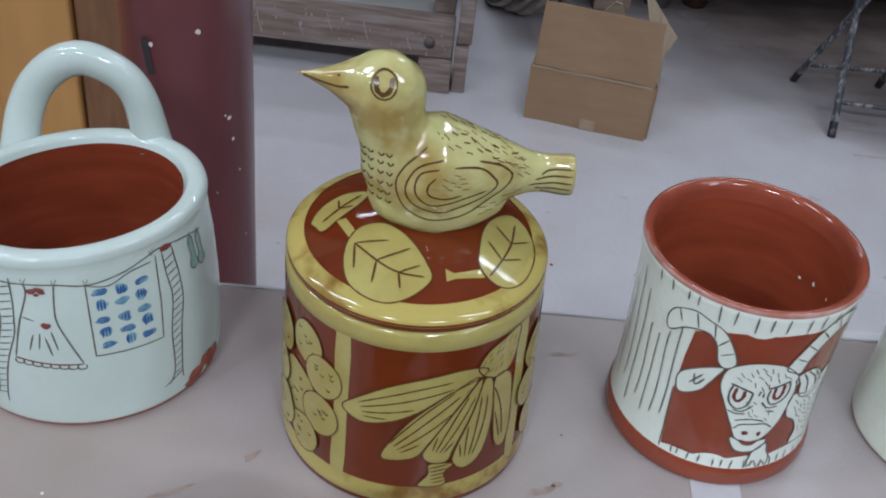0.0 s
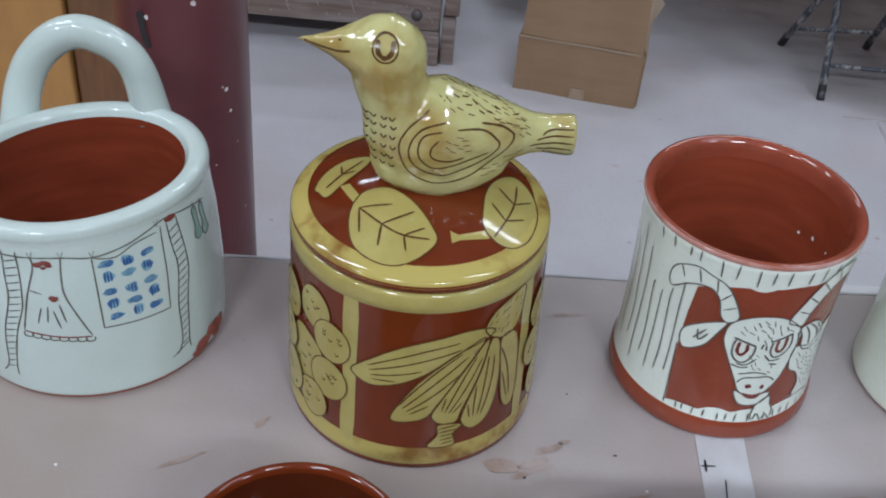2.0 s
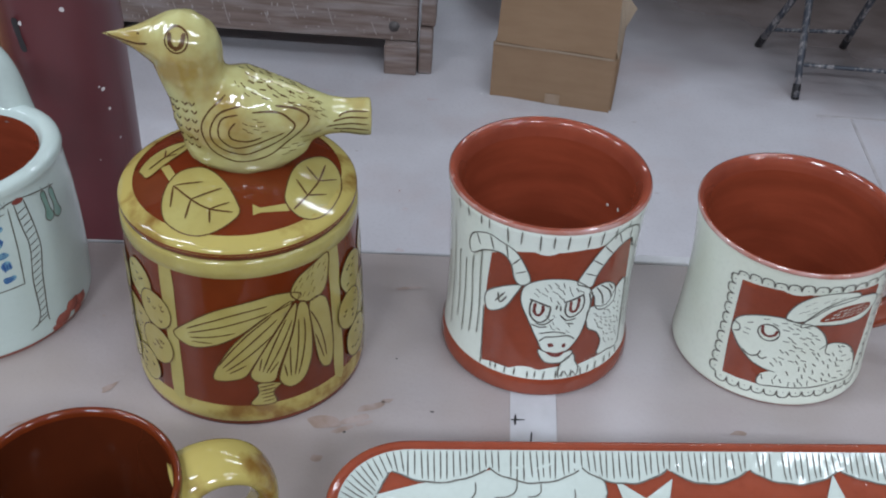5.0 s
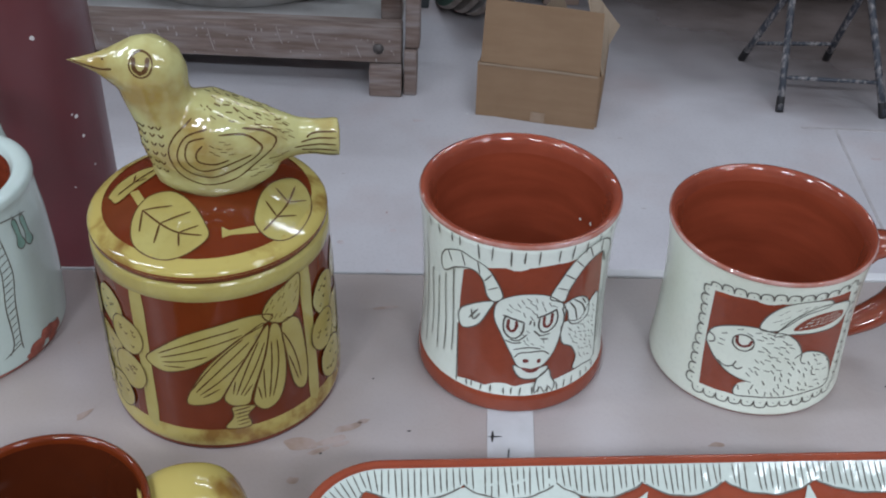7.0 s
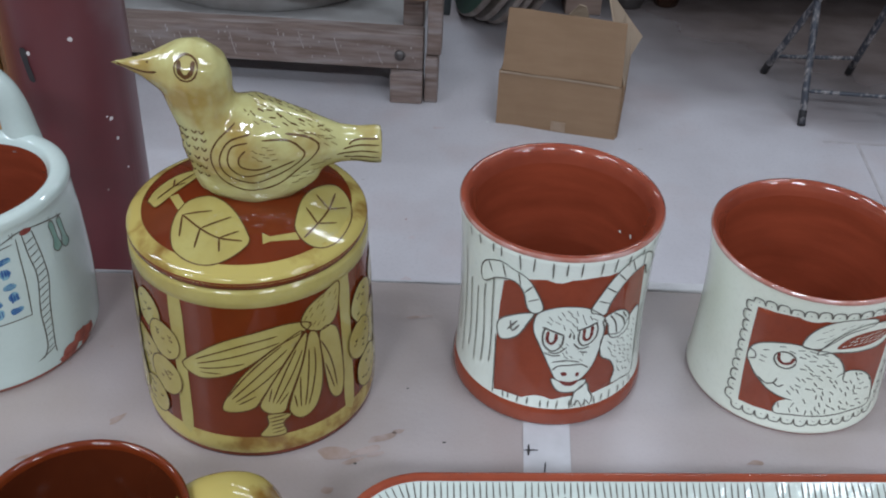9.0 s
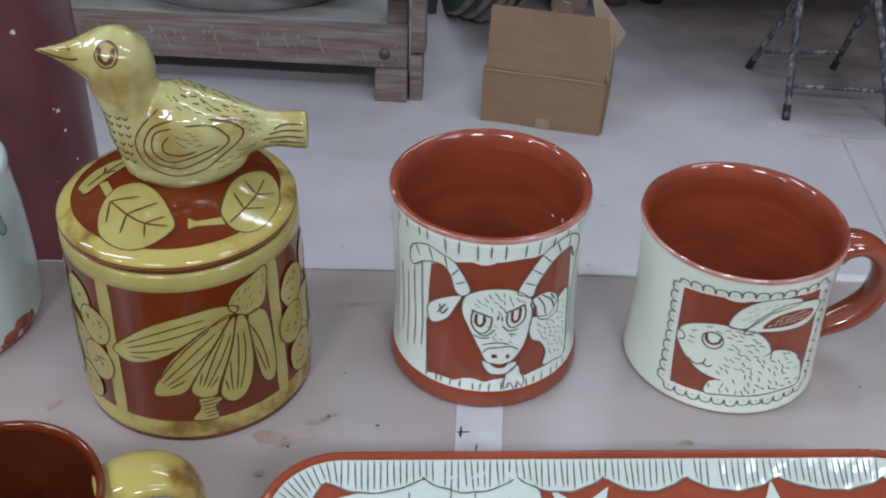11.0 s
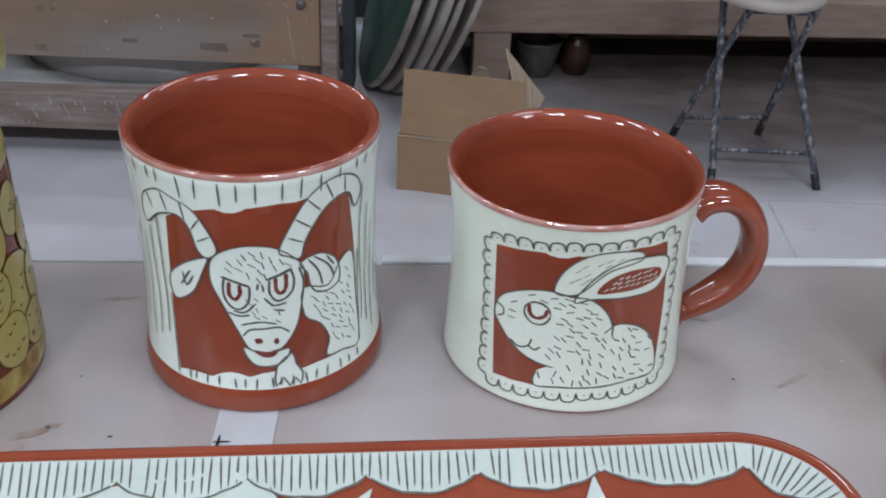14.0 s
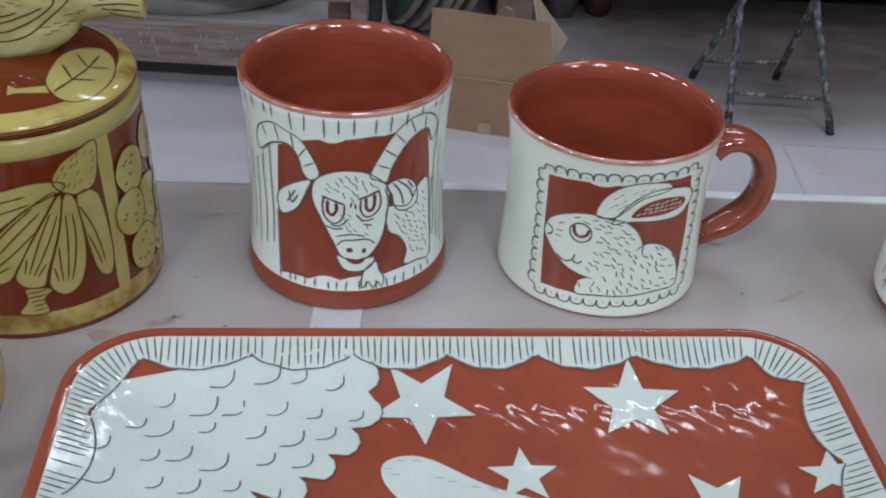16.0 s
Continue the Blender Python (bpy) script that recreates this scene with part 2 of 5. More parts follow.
def stroke(bm, pts, wrap, lift, width=0.5, m=0, taper=True, step=1.5):
    """A drawn line (in millimetres) of a little uneven width, laid on a surface."""
    line = [Vector((pts[0][0], pts[0][1]))]
    for p in pts[1:]:
        p = Vector((p[0], p[1]))
        k = max(1, int((p - line[-1]).length / step))
        a = line[-1].copy()
        line += [a.lerp(p, (i + 1) / k) for i in range(k)]
    if len(line) < 2:
        return
    rows = []
    for i, p in enumerate(line):
        d = line[min(i + 1, len(line) - 1)] - line[max(i - 1, 0)]
        if d.length < 1e-6:
            d = Vector((1, 0))
        nrm = Vector((-d.y, d.x)).normalized()
        w = width * 0.5 * LINE_W * (0.85 + 0.3 * random.random())
        if taper and i in (0, len(line) - 1):
            w *= 0.45
        rows.append([bm.verts.new(wrap(*(p + nrm * w), lift)), bm.verts.new(wrap(*(p - nrm * w), lift))])
    for a, b in zip(rows, rows[1:]):
        f = bm.faces.new((a[0], a[1], b[1], b[0]))
        f.material_index = m


def blob(cx, cy, rx, ry, n=14, rough=0.08, turn=0.0):
    out = []
    for i in range(n):
        a = 2 * math.pi * i / n
        k = 1 + random.uniform(-rough, rough)
        x, y = rx * k * math.cos(a), ry * k * math.sin(a)
        out.append((cx + x * math.cos(turn) - y * math.sin(turn), cy + x * math.sin(turn) + y * math.cos(turn)))
    return out


class Pot:
    """A thrown pot: an outer profile (radius, height in millimetres) turned round its axis, a little out of true."""

    def __init__(self, outer, wobble=0.004, oval=0.0, oval_foot=0.0, scale=40.0, seed=0.0, axis=0.0):
        self.outer, self.wobble, self.oval, self.foot, self.scale, self.seed, self.axis = outer, wobble, oval, oval_foot, scale, seed, axis
        self.zs = [p[1] for p in outer]
        self.rs = [p[0] for p in outer]

    def true(self, a, z):
        top = max(self.zs) or 1.0
        e = self.foot + (self.oval - self.foot) * min(max(z / top, 0), 1)
        return 1 + e * math.cos(2 * (a - self.axis)) + self.wobble * (math.sin(2 * a + self.seed + z * 0.03) + 0.6 * math.sin(3 * a + 2 * self.seed - z * 0.05))

    def radius(self, a, z):
        return float(np.interp(z, self.zs, self.rs)) * self.true(a, z)

    def wrap(self, u, v, lift):
        """u: millimetres round the pot from its front, v: height."""
        a = u / self.scale - math.pi / 2
        r = (self.radius(a, v) + lift) / 1000
        return Vector((r * math.cos(a), r * math.sin(a), v / 1000))

    def turn(self, prof, n=96):
        """A strip of the pot turned from (radius, height) pairs."""
        bm = bmesh.new()
        rows = []
        for r, z in prof:
            if r < 0.01:
                rows.append([bm.verts.new((0, 0, z / 1000))])
                continue
            row = []
            for i in range(n):
                a = 2 * math.pi * i / n
                k = r * self.true(a, z) / 1000
                row.append(bm.verts.new((k * math.cos(a), k * math.sin(a), z / 1000)))
            rows.append(row)
        for p, q in zip(rows, rows[1:]):
            for i in range(n):
                j = (i + 1) % n
                if len(p) == 1:
                    bm.faces.new((p[0], q[j], q[i]))
                elif len(q) == 1:
                    bm.faces.new((p[i], p[j], q[0]))
                else:
                    bm.faces.new((p[i], p[j], q[j], q[i]))
        return bm


def lean(ob, k, back=0.0):
    """Lets a hand-thrown pot lean a little to the side and back on its level foot."""
    for part_of in ob.children_recursive:
        for v in part_of.data.vertices:
            v.co.x -= k * v.co.z
            v.co.y += back * min(v.co.z, 0.09)


def dense(prof, n=5):
    return [(p.x, p.y) for p in curve(prof, n)]


def sweep(path, wide, thick, side, n=16, taper=None):
    """A handle: an oval section carried along a path. side: the direction of its width."""
    bm = bmesh.new()
    rows = []
    side = Vector(side).normalized()
    for i, p in enumerate(path):
        d = (path[min(i + 1, len(path) - 1)] - path[max(i - 1, 0)]).normalized()
        up = d.cross(side).normalized()
        k = taper(i / (len(path) - 1)) if taper else 1.0
        rows.append([bm.verts.new(p + side * wide * k * math.cos(a) / 2 + up * thick * k * math.sin(a) / 2)
                     for a in [2 * math.pi * j / n for j in range(n)]])
    for a, b in zip(rows, rows[1:]):
        for j in range(n):
            bm.faces.new((a[j], a[(j + 1) % n], b[(j + 1) % n], b[j]))
    bm.faces.new(rows[0][::-1])
    bm.faces.new(rows[-1])
    return bm


def tube(a, b, r, n=12, bend=None):
    path = curve([a, bend, b], 8) if bend else [Vector(a).lerp(Vector(b), i / 6) for i in range(7)]
    d = (Vector(b) - Vector(a)).normalized()
    side = d.cross(Vector((0.3, 1, 0.1))).normalized()
    return sweep(path, 2 * r, 2 * r, side, n)


# ---- the room ----
def slab(name, bm, material, label, category):
    ob = part(name, bm, material, smooth=False)
    return tagged(ob, label, category, kind="structure")


floor = slab("floor", box(-5, 5, -5, 6.6, -0.1, 0, 0), FLOOR, "pale dusty concrete workshop floor", "floor")
for x0, x1, y0, y1 in ((0.62, 3.0, 1.494, 1.499), (0.684, 0.689, 0.2, 1.492)):
    part("floor_joint", box(x0, x1, y0, y1, 0.0, 0.0012, 0), JOINT, floor, smooth=False)
for i in range(26):
    bm = bmesh.new()
    cx, cy = random.uniform(-0.5, 1.1), random.uniform(0.5, 1.6)
    fill(bm, blob(cx * 1000, cy * 1000, random.uniform(1.5, 5), random.uniform(1.5, 4), 9, 0.3), lambda u, v, l: Vector((u / 1000, v / 1000, l)), 0.0008, 6)
    part("floor_fleck", bm, random.choice((JOINT, JOINT, EDGE, BARE)), floor)
BLUSH = mat("pink_clay_stain", (0.53, 0.44, 0.445), 0.6, (0.58, 0.53, 0.545), 60, 0.9, sharp=(0.4, 0.6))
for i in range(26):
    bm = bmesh.new()
    cx, cy = random.uniform(-0.35, 1.05), random.uniform(0.55, 1.5)
    fill(bm, curve(blob(cx * 1000, cy * 1000, random.uniform(4, 15), random.uniform(2.5, 8), 9, 0.4, random.uniform(-0.5, 0.5)), 3, True), lambda u, v, l: Vector((u / 1000, v / 1000, l)), 0.0006, 8)
    part("floor_stain", bm, BLUSH, floor)
# Soft-edged brown disc: shade before and under the bench, painted onto the floor
BENCH_SHADE = mat("brown_bench_shade", (0.10, 0.072, 0.062), 0.7, (0.19, 0.15, 0.14), 9, 0.7, 0.2, 150)
nt = BENCH_SHADE.node_tree
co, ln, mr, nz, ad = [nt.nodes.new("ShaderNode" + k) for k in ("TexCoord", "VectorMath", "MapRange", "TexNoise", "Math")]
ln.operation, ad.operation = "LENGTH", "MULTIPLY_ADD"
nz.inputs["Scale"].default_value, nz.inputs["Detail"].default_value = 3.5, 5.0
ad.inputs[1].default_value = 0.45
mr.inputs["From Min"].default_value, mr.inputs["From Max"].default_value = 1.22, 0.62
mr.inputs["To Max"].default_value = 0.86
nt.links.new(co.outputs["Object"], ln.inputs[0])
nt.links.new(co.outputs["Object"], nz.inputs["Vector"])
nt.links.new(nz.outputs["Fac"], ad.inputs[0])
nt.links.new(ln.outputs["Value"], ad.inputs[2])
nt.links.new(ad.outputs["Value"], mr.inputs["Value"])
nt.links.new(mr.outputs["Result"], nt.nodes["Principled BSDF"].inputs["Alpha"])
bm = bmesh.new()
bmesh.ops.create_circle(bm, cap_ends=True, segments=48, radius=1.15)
shade_disc = part("grime_patch", bm, BENCH_SHADE, floor, "brown painted shade on the concrete around the bench")
shade_disc.matrix_world = Matrix.Translation((0.95, 2.12, 0.002)) @ Matrix.Diagonal((1.15, 0.66, 1, 1))
slab("wall_north", box(-5, 5, 6.4, 6.6, 0, 2.9, 0), WALL, "cream painted wall behind the low bench", "wall")
slab("wall_south", box(-5, 5, -5.0, -4.8, 0, 2.9, 0), WALL, "plain cream painted wall", "wall")
slab("wall_west", box(-5.0, -4.8, -4.8, 6.4, 0, 2.9, 0), WALL, "plain cream painted wall", "wall")
slab("wall_east", box(4.8, 5.0, -4.8, 6.4, 0, 2.9, 0), WALL, "plain cream painted wall", "wall")
slab("ceiling", box(-5, 5, -5, 6.6, 2.9, 3.0, 0), CEIL, "plain white painted ceiling", "ceiling")
for x, y, watts, long, wide in TUBES:
    lamp = thing("ceiling_light", x, y, CEILING, "white fluorescent ceiling light, switched on", "lamp", group="ceiling lights")
    part("housing", box(-0.02 - long / 2, 0.02 + long / 2, -0.02 - wide / 2, 0.02 + wide / 2, 0.02, 0.15, 0.005), HOUSING, lamp, smooth=False)
    data = bpy.data.lights.new("fluorescent_tube", "AREA")
    data.shape, data.size, data.size_y, data.energy, data.color = "RECTANGLE", long, wide, watts, (0.86, 0.97, 1.11)
    ob = new("fluorescent_tube", data)
    ob.parent = lamp

# ---- the table ----
table = thing("work_table", 0.0, 0.05, 0.75, "mauve-grey painted work table with stains", "table", rz=2.86)
part("tabletop", box(-1.3, 1.2, -0.62, -0.0005, -0.03, 0, 0.0012), TABLE, table, smooth=False)
part("edging", box(0.02, 1.2, 0.0, 0.006, -0.03, 0.0006, 0.0008), EDGE, table, "white edging strip", smooth=False)
part("edging", box(-1.3, 0.018, 0.0, 0.0015, -0.03, 0.0, 0.0005), TAPE, table, "thin pale board edge", smooth=False)
for x in (-1.2, 1.1):
    for y in (-0.56, -0.06):
        part("leg", box(x - 0.03, x + 0.03, y - 0.03, y + 0.03, -0.75, -0.03, 0.003), TABLE_LEG, table, smooth=False)
    part("apron", box(x - 0.012, x + 0.012, -0.53, -0.09, -0.11, -0.03, 0.002), TABLE_LEG, table, smooth=False)


def flat(z):
    return lambda u, v, lift: Vector((u / 1000, v / 1000, z + lift / 1000))


tape = thing("masking_tape", 0, 0, 0.75, "strip of white paper tape stuck to the table", "tape")
bm = bmesh.new()
fill(bm, [(-30.5, -20), (-10, -20), (-10.2, -60), (-11, -160), (-30, -160), (-30.2, -75)], flat(0), 0.4, 8)
part("paper", bm, TAPE, tape)
bm = bmesh.new()
stroke(bm, [(-30, -64), (-24, -63.5)], flat(0), 0.7, 0.7)
stroke(bm, [(-28, -60.5), (-28.2, -67)], flat(0), 0.7, 0.7)
stroke(bm, [(-21, -70), (-22, -82)], flat(0), 0.7, 0.5)
part("pen_cross", bm, BLACK, tape, "small black pen cross")
for cx, cy, rx, ry, a in ((-109, -72.5, 7.5, 4.0, 0.1), (-97, -70, 6, 2.0, 0.4), (-90, -62, 7, 1.8, 0.45), (-93, -72, 4, 1.2, 0.3), (-110, -93, 2.6, 2.0, 0.0),
                          (-101, -76, 5, 1.3, 0.5), (-84, -58, 3, 1.2, 0.4)):
    bm = bmesh.new()
    fill(bm, curve(blob(cx, cy, rx, ry, 9, 0.25, a), 4, True), flat(0.75), 0.35, 4)
    part("stain", bm, STAIN, table).matrix_parent_inverse = table.matrix_world.inverted()
for cx, cy, rx, ry, a in ((-232, -84, 9, 1.2, 0.5), (-60, -84, 11, 1.0, 0.35), (30, -74, 8, 1.4, 0.2), (150, -66, 10, 1.1, -0.3), (-205, -62, 4, 1.6, 0.9), (68, -62, 3, 1.4, 0.1),
                          (175, -20, 7, 1.0, 0.6), (-82, 18, 6, 1.2, 0.2), (145, 18, 6, 1.1, -0.2)):
    bm = bmesh.new()
    fill(bm, curve(blob(cx, cy, rx, ry, 9, 0.35, a), 4, True), flat(0.75), 0.35, 4)
    part("stain", bm, STAIN, table).matrix_parent_inverse = table.matrix_world.inverted()
for i in range(30):
    bm = bmesh.new()
    fill(bm, blob(random.uniform(-300, 220), random.uniform(-110, 25), random.uniform(0.4, 1.0), random.uniform(0.3, 0.8), 7, 0.3), flat(0.75), 0.35, 2)
    part("speck", bm, random.choice((STAIN, BLACK, EDGE)), table).matrix_parent_inverse = table.matrix_world.inverted()

# ---- the striped mug with the horned animal ----
OFF = dict(panel=0.15, motif=0.30, line=0.45, ink=0.55)


def hatch(bm, wrap, u0, u1, v0, v1, count, lift=0.45, width=0.45, lean=0.0):
    for i in range(count):
        u = u0 + (u1 - u0) * (i + random.uniform(0.25, 0.75)) / count
        a, b = v0 + random.uniform(0, 0.12) * (v1 - v0), v1 - random.uniform(0, 0.25) * (v1 - v0)
        stroke(bm, [(u, a), (u + lean + random.uniform(-0.5, 0.5), b)], wrap, lift, width)


def dashes(bm, wrap, outline, count, length, lift, width=0.4, flow=None, m=0):
    """Short fur or feather strokes inside an outline."""
    us, vs = [p[0] for p in outline], [p[1] for p in outline]
    made, tries = [], 0
    while len(made) < count and tries < count * 40:
        tries += 1
        p = (random.uniform(min(us), max(us)), random.uniform(min(vs), max(vs)))
        if not inside(p, outline) or any((p[0] - q[0]) ** 2 + (p[1] - q[1]) ** 2 < (length * 0.85) ** 2 for q in made):
            continue
        a = flow(*p) if flow else -0.9 + random.uniform(-0.4, 0.4)
        d = (0.5 * length * math.cos(a), 0.5 * length * math.sin(a))
        if inside((p[0] + 1.3 * d[0], p[1] + 1.3 * d[1]), outline) and inside((p[0] - 1.3 * d[0], p[1] - 1.3 * d[1]), outline):
            made.append(p)
            stroke(bm, [(p[0] - d[0], p[1] - d[1]), (p[0] + d[0], p[1] + d[1])], wrap, lift, width, m)


def outlined(shape, line, wrap, outline, lift, width=0.45, smooth=5):
    c = curve(outline, smooth, True) if smooth else [Vector(p) for p in outline]
    fill(shape, c, wrap, lift, 3.0)
    stroke(line, c + [c[0]], wrap, lift + 0.15, width, taper=False)
    return c


GOAT_POT = Pot([(39.5, 0), (42.4, 0.8), (43.2, 3.5), (42.8, 8), (41.7, 10.5), (41.2, 20), (40.6, 40), (40.9, 60), (41.7, 75), (42.6, 85), (43.0, 88.5)], 0.004, seed=0.7)
mug = thing("horned_animal_mug", -0.0201, -0.0061, 0.75, "white slip mug with a carved red panel of a horned animal", "mug")
P = GOAT_POT
part("foot", P.turn([(0, 1.2), (36, 1.2), (39.5, 0)] + dense([(39.5, 0), (42.4, 0.8), (43.2, 3.5), (42.8, 8)]) + [(41.9, 9.8)]), RED, mug, "bare red glazed foot band")
part("wall", P.turn(dense([(41.9, 9.8), (41.2, 20), (40.6, 40), (40.9, 60), (41.7, 75), (42.6, 84.5), (43.0, 87.4), (43.0, 89.7)])), WHITE, mug)
part("lip", P.turn(dense([(43.0, 89.5), (42.9, 90.5), (42.1, 91.2), (40.9, 91.1), (39.6, 90.2), (38.7, 88.6), (38.1, 86.2), (37.7, 83.5)])), LIP, mug, "glossy red lip")
part("interior", P.turn(dense([(37.7, 83.5), (37.3, 79), (36.6, 65), (36.0, 40), (36.2, 15), (33, 6.5), (20, 5), (0, 5)])), RED_IN, mug, "red glazed interior with throwing rings")
part("lip_edge", P.turn([(43.12, 89.2), (43.2, 89.8), (43.05, 90.5), (42.6, 91.05)]), LIP_EDGE, mug, "thin pale edge round the lip")
panel, motif, lines, ink = bmesh.new(), bmesh.new(), bmesh.new(), bmesh.new()
W = P.wrap
fill(panel, [(-23.5, 72), (-15, 76.5), (-7, 78.8), (5, 79.9), (13, 80.8), (23, 81), (33, 79), (37.5, 77), (40.5, 60), (41.8, 45), (42.3, 30), (42.1, 16),
             (30, 17), (18.6, 16.2), (1.1, 15.2), (-12, 13.8), (-24.4, 12.5), (-25.3, 27), (-25.7, 42), (-25, 58)], W, 0.15)
outlined(motif, lines, W, [(20, 48), (28.9, 46), (34, 53.5), (39.8, 54), (41.7, 34), (42.0, 16.8), (34, 17.6), (27.3, 18.6), (28.6, 25.1), (25.3, 32.3), (20.0, 37.0)], 0.27, smooth=3)
outlined(motif, lines, W, [(-24.3, 51.2), (-17.0, 57.3), (-10.0, 60.3), (-11.7, 55.1), (-16.3, 45.8), (-23.2, 41.2), (-25.6, 45.5)], 0.27)
outlined(motif, lines, W, [(19.1, 57.6), (25.5, 59.6), (31.3, 56.2), (33.6, 50.6), (33.1, 45.9), (28.9, 44.1), (24.6, 45.2), (22.4, 48.2), (21.4, 53.4)], 0.30)
head = outlined(motif, lines, W, [(-8.6, 59.9), (-3.2, 64.4), (3.9, 66.1), (12.0, 64.5), (19.3, 57.8), (20.3, 51.6), (18.8, 40.2), (16.3, 32.2), (11.5, 25.9), (6.5, 25.0), (1.6, 26.7),
                                  (-1.8, 33.8), (-6.2, 43.6), (-9.4, 51.9)], 0.34, 0.35)
outlined(motif, lines, W, [(-35.2, 70.9), (-32.7, 77.2), (-25.2, 81.5), (-19.6, 80.4), (-13.5, 77.9), (-9.5, 72.3), (-6.3, 64.0), (-9.6, 60.4), (-12.8, 62.8), (-14.8, 70.4), (-18.9, 74.2),
                           (-26.4, 72.1), (-33.4, 66.4)], 0.40)
outlined(motif, lines, W, [(12.6, 63.7), (15.6, 61.0), (19.3, 59.9), (21.2, 66.1), (25.6, 73.4), (30.8, 77.9), (37.0, 78.0), (40.2, 71.5), (43.3, 75.7), (40.9, 81.9), (34.4, 85.8), (27.4, 85.2),
                           (21.4, 80.6), (16.8, 73.1)], 0.40)
outlined(motif, lines, W, [(-0.3, 27.2), (6.4, 24.3), (14.0, 25.8), (13.2, 21.8), (8.7, 19.4), (2.5, 20.6)], 0.36)
outlined(motif, lines, W, [(9.8, 18.8), (15.0, 23.6), (16.2, 19.0), (18.2, 15.0), (17.3, 10.6), (15.7, 13.5), (13.6, 10.6), (12.0, 14.3), (9.3, 11.0)], 0.38, smooth=2)
# heavy-lidded eyes: an outer and an inner cup under a slanting brow
for eye, pupil, brow in (
        ([(-4.7, 54.0), (-5.5, 50.3), (-5.0, 45.5), (-2.6, 42.4), (0.1, 42.3), (2.4, 45.4), (2.9, 50.7)], [(-3.4, 52.4), (-3.6, 47.8), (-1.9, 45.8), (-0.2, 48.1), (-0.3, 51.4)], [(-5.9, 54.1), (-1.9, 52.7), (3.1, 50.7)]),
        ([(9.2, 52.9), (9.0, 48.3), (10.9, 45.0), (13.8, 45.4), (16.3, 48.2), (16.9, 52.4), (16.0, 56.2)], [(11.1, 53.6), (11.2, 49.1), (12.7, 47.6), (14.2, 49.7), (14.4, 54.8)], [(8.4, 53.2), (12.4, 54.6), (16.4, 56.5)])):
    stroke(lines, curve(eye, 5), W, 0.52, 0.6)
    stroke(lines, curve(brow, 4), W, 0.53, 0.8)
    stroke(ink, curve(pupil, 5), W, 0.54, 1.0)
for pts in ([(-0.2, 31.6), (2.0, 34.0), (6.1, 34.3), (11.5, 34.4), (14.7, 32.0)], [(-0.7, 35.9), (5.3, 37.0), (10.7, 35.8)], [(-2.7, 41.3), (1.0, 40.9), (4.6, 44.3)], [(7.2, 46.3), (10.1, 43.2), (14.2, 43.7)],
            [(-4.4, 40.6), (-1.0, 39.4), (2.4, 39.8)], [(5.6, 52.0), (5.2, 49.4)], [(6.9, 51.4), (7.2, 48.6)], [(10, 41.5), (13.6, 40.6)],
            [(-19.5, 53), (-18.4, 48), (-15.4, 52.4)], [(-20.6, 47.6), (-16.4, 54.2)],
            [(21.8, 58.4), (25.2, 53.3), (26.7, 47.2)], [(23.8, 59.0), (29.0, 54.1), (31.3, 48.7)], [(18.6, 56.4), (19.9, 51.7), (19.8, 47.3)], [(28.4, 57.6), (31.2, 53.4)]):
    stroke(lines, curve(pts, 4), W, 0.52, 0.55)
for pts in ([(-31, 79), (-29, 73.5)], [(-24, 81), (-22.5, 74.5)], [(-17, 79.5), (-16, 73)], [(-11, 74.5), (-14.2, 70)], [(-8.2, 68.5), (-12.5, 66)],
            [(15.4, 68), (20.4, 65.4)], [(18, 74.4), (23, 70.2)], [(22, 80.6), (26.4, 75.4)], [(28, 85), (30.6, 78.8)], [(35, 85.6), (35.4, 79)]):
    stroke(lines, pts, W, 0.56, 0.45)
fill(ink, blob(4.8, 29.7, 1.4, 1.2, 9, 0.2), W, 0.52, 2)
fill(ink, blob(10.3, 29.1, 0.9, 1.2, 9, 0.15), W, 0.52, 2)
fill(ink, curve([(2.9, 26.1), (7.4, 25.2), (10.9, 26.0), (9.2, 23.2), (5.5, 23.3)], 4, True), W, 0.52, 2)
dashes(lines, W, [(-7, 58), (-2, 63), (4, 65), (12, 63), (17, 57), (12, 54.5), (7, 51), (2, 52.5), (-4, 55)], 24, 2.8, 0.52, 0.62)
dashes(lines, W, [(1, 47), (8, 47), (12, 41), (14, 36), (8, 35.5), (1, 37), (-2, 42)], 10, 2.0, 0.52, 0.5)
dashes(lines, W, [(21.5, 46), (30, 44), (36, 51), (39, 48), (41, 20), (29, 20.5), (29, 28), (24, 36)], 40, 2.5, 0.45, 0.52)
hatch(lines, W, -20, 28, 89.3, 80.4, 8)
hatch(lines, W, -44, -21, 89.3, 83, 4)
hatch(lines, W, 30, 60, 89.3, 84.5, 5)
hatch(lines, W, -27, 42, 14.8, 10.2, 17, width=0.55)
for u in (-28.5, -33, -37.5, -42, -47, -52, -58, -64, 44.2, 48, 52, 57, 63, 70):
    bend = random.uniform(-1, 1)
    stroke(lines, curve([(u, 12 + random.uniform(0, 14)), (u + bend, 35), (u - bend * 0.6, 58), (u + 0.4, 70 + random.uniform(-12, 14))], 4), W, 0.45, 0.4)
stroke(lines, [(-26, 42), (-24.8, 12.2)], W, 0.45, 0.4)
stroke(lines, [(42.6, 54), (42.5, 16.5)], W, 0.45, 0.4)
part("panel", panel, RED, mug, "carved red clay panel")
part("motif", motif, WHITE, mug, "white horned animal motif")
part("incised_drawing", lines, LINE, mug, "thin grey incised lines")
part("ink_drawing", ink, MAROON, mug, "dark red eye and nose marks")
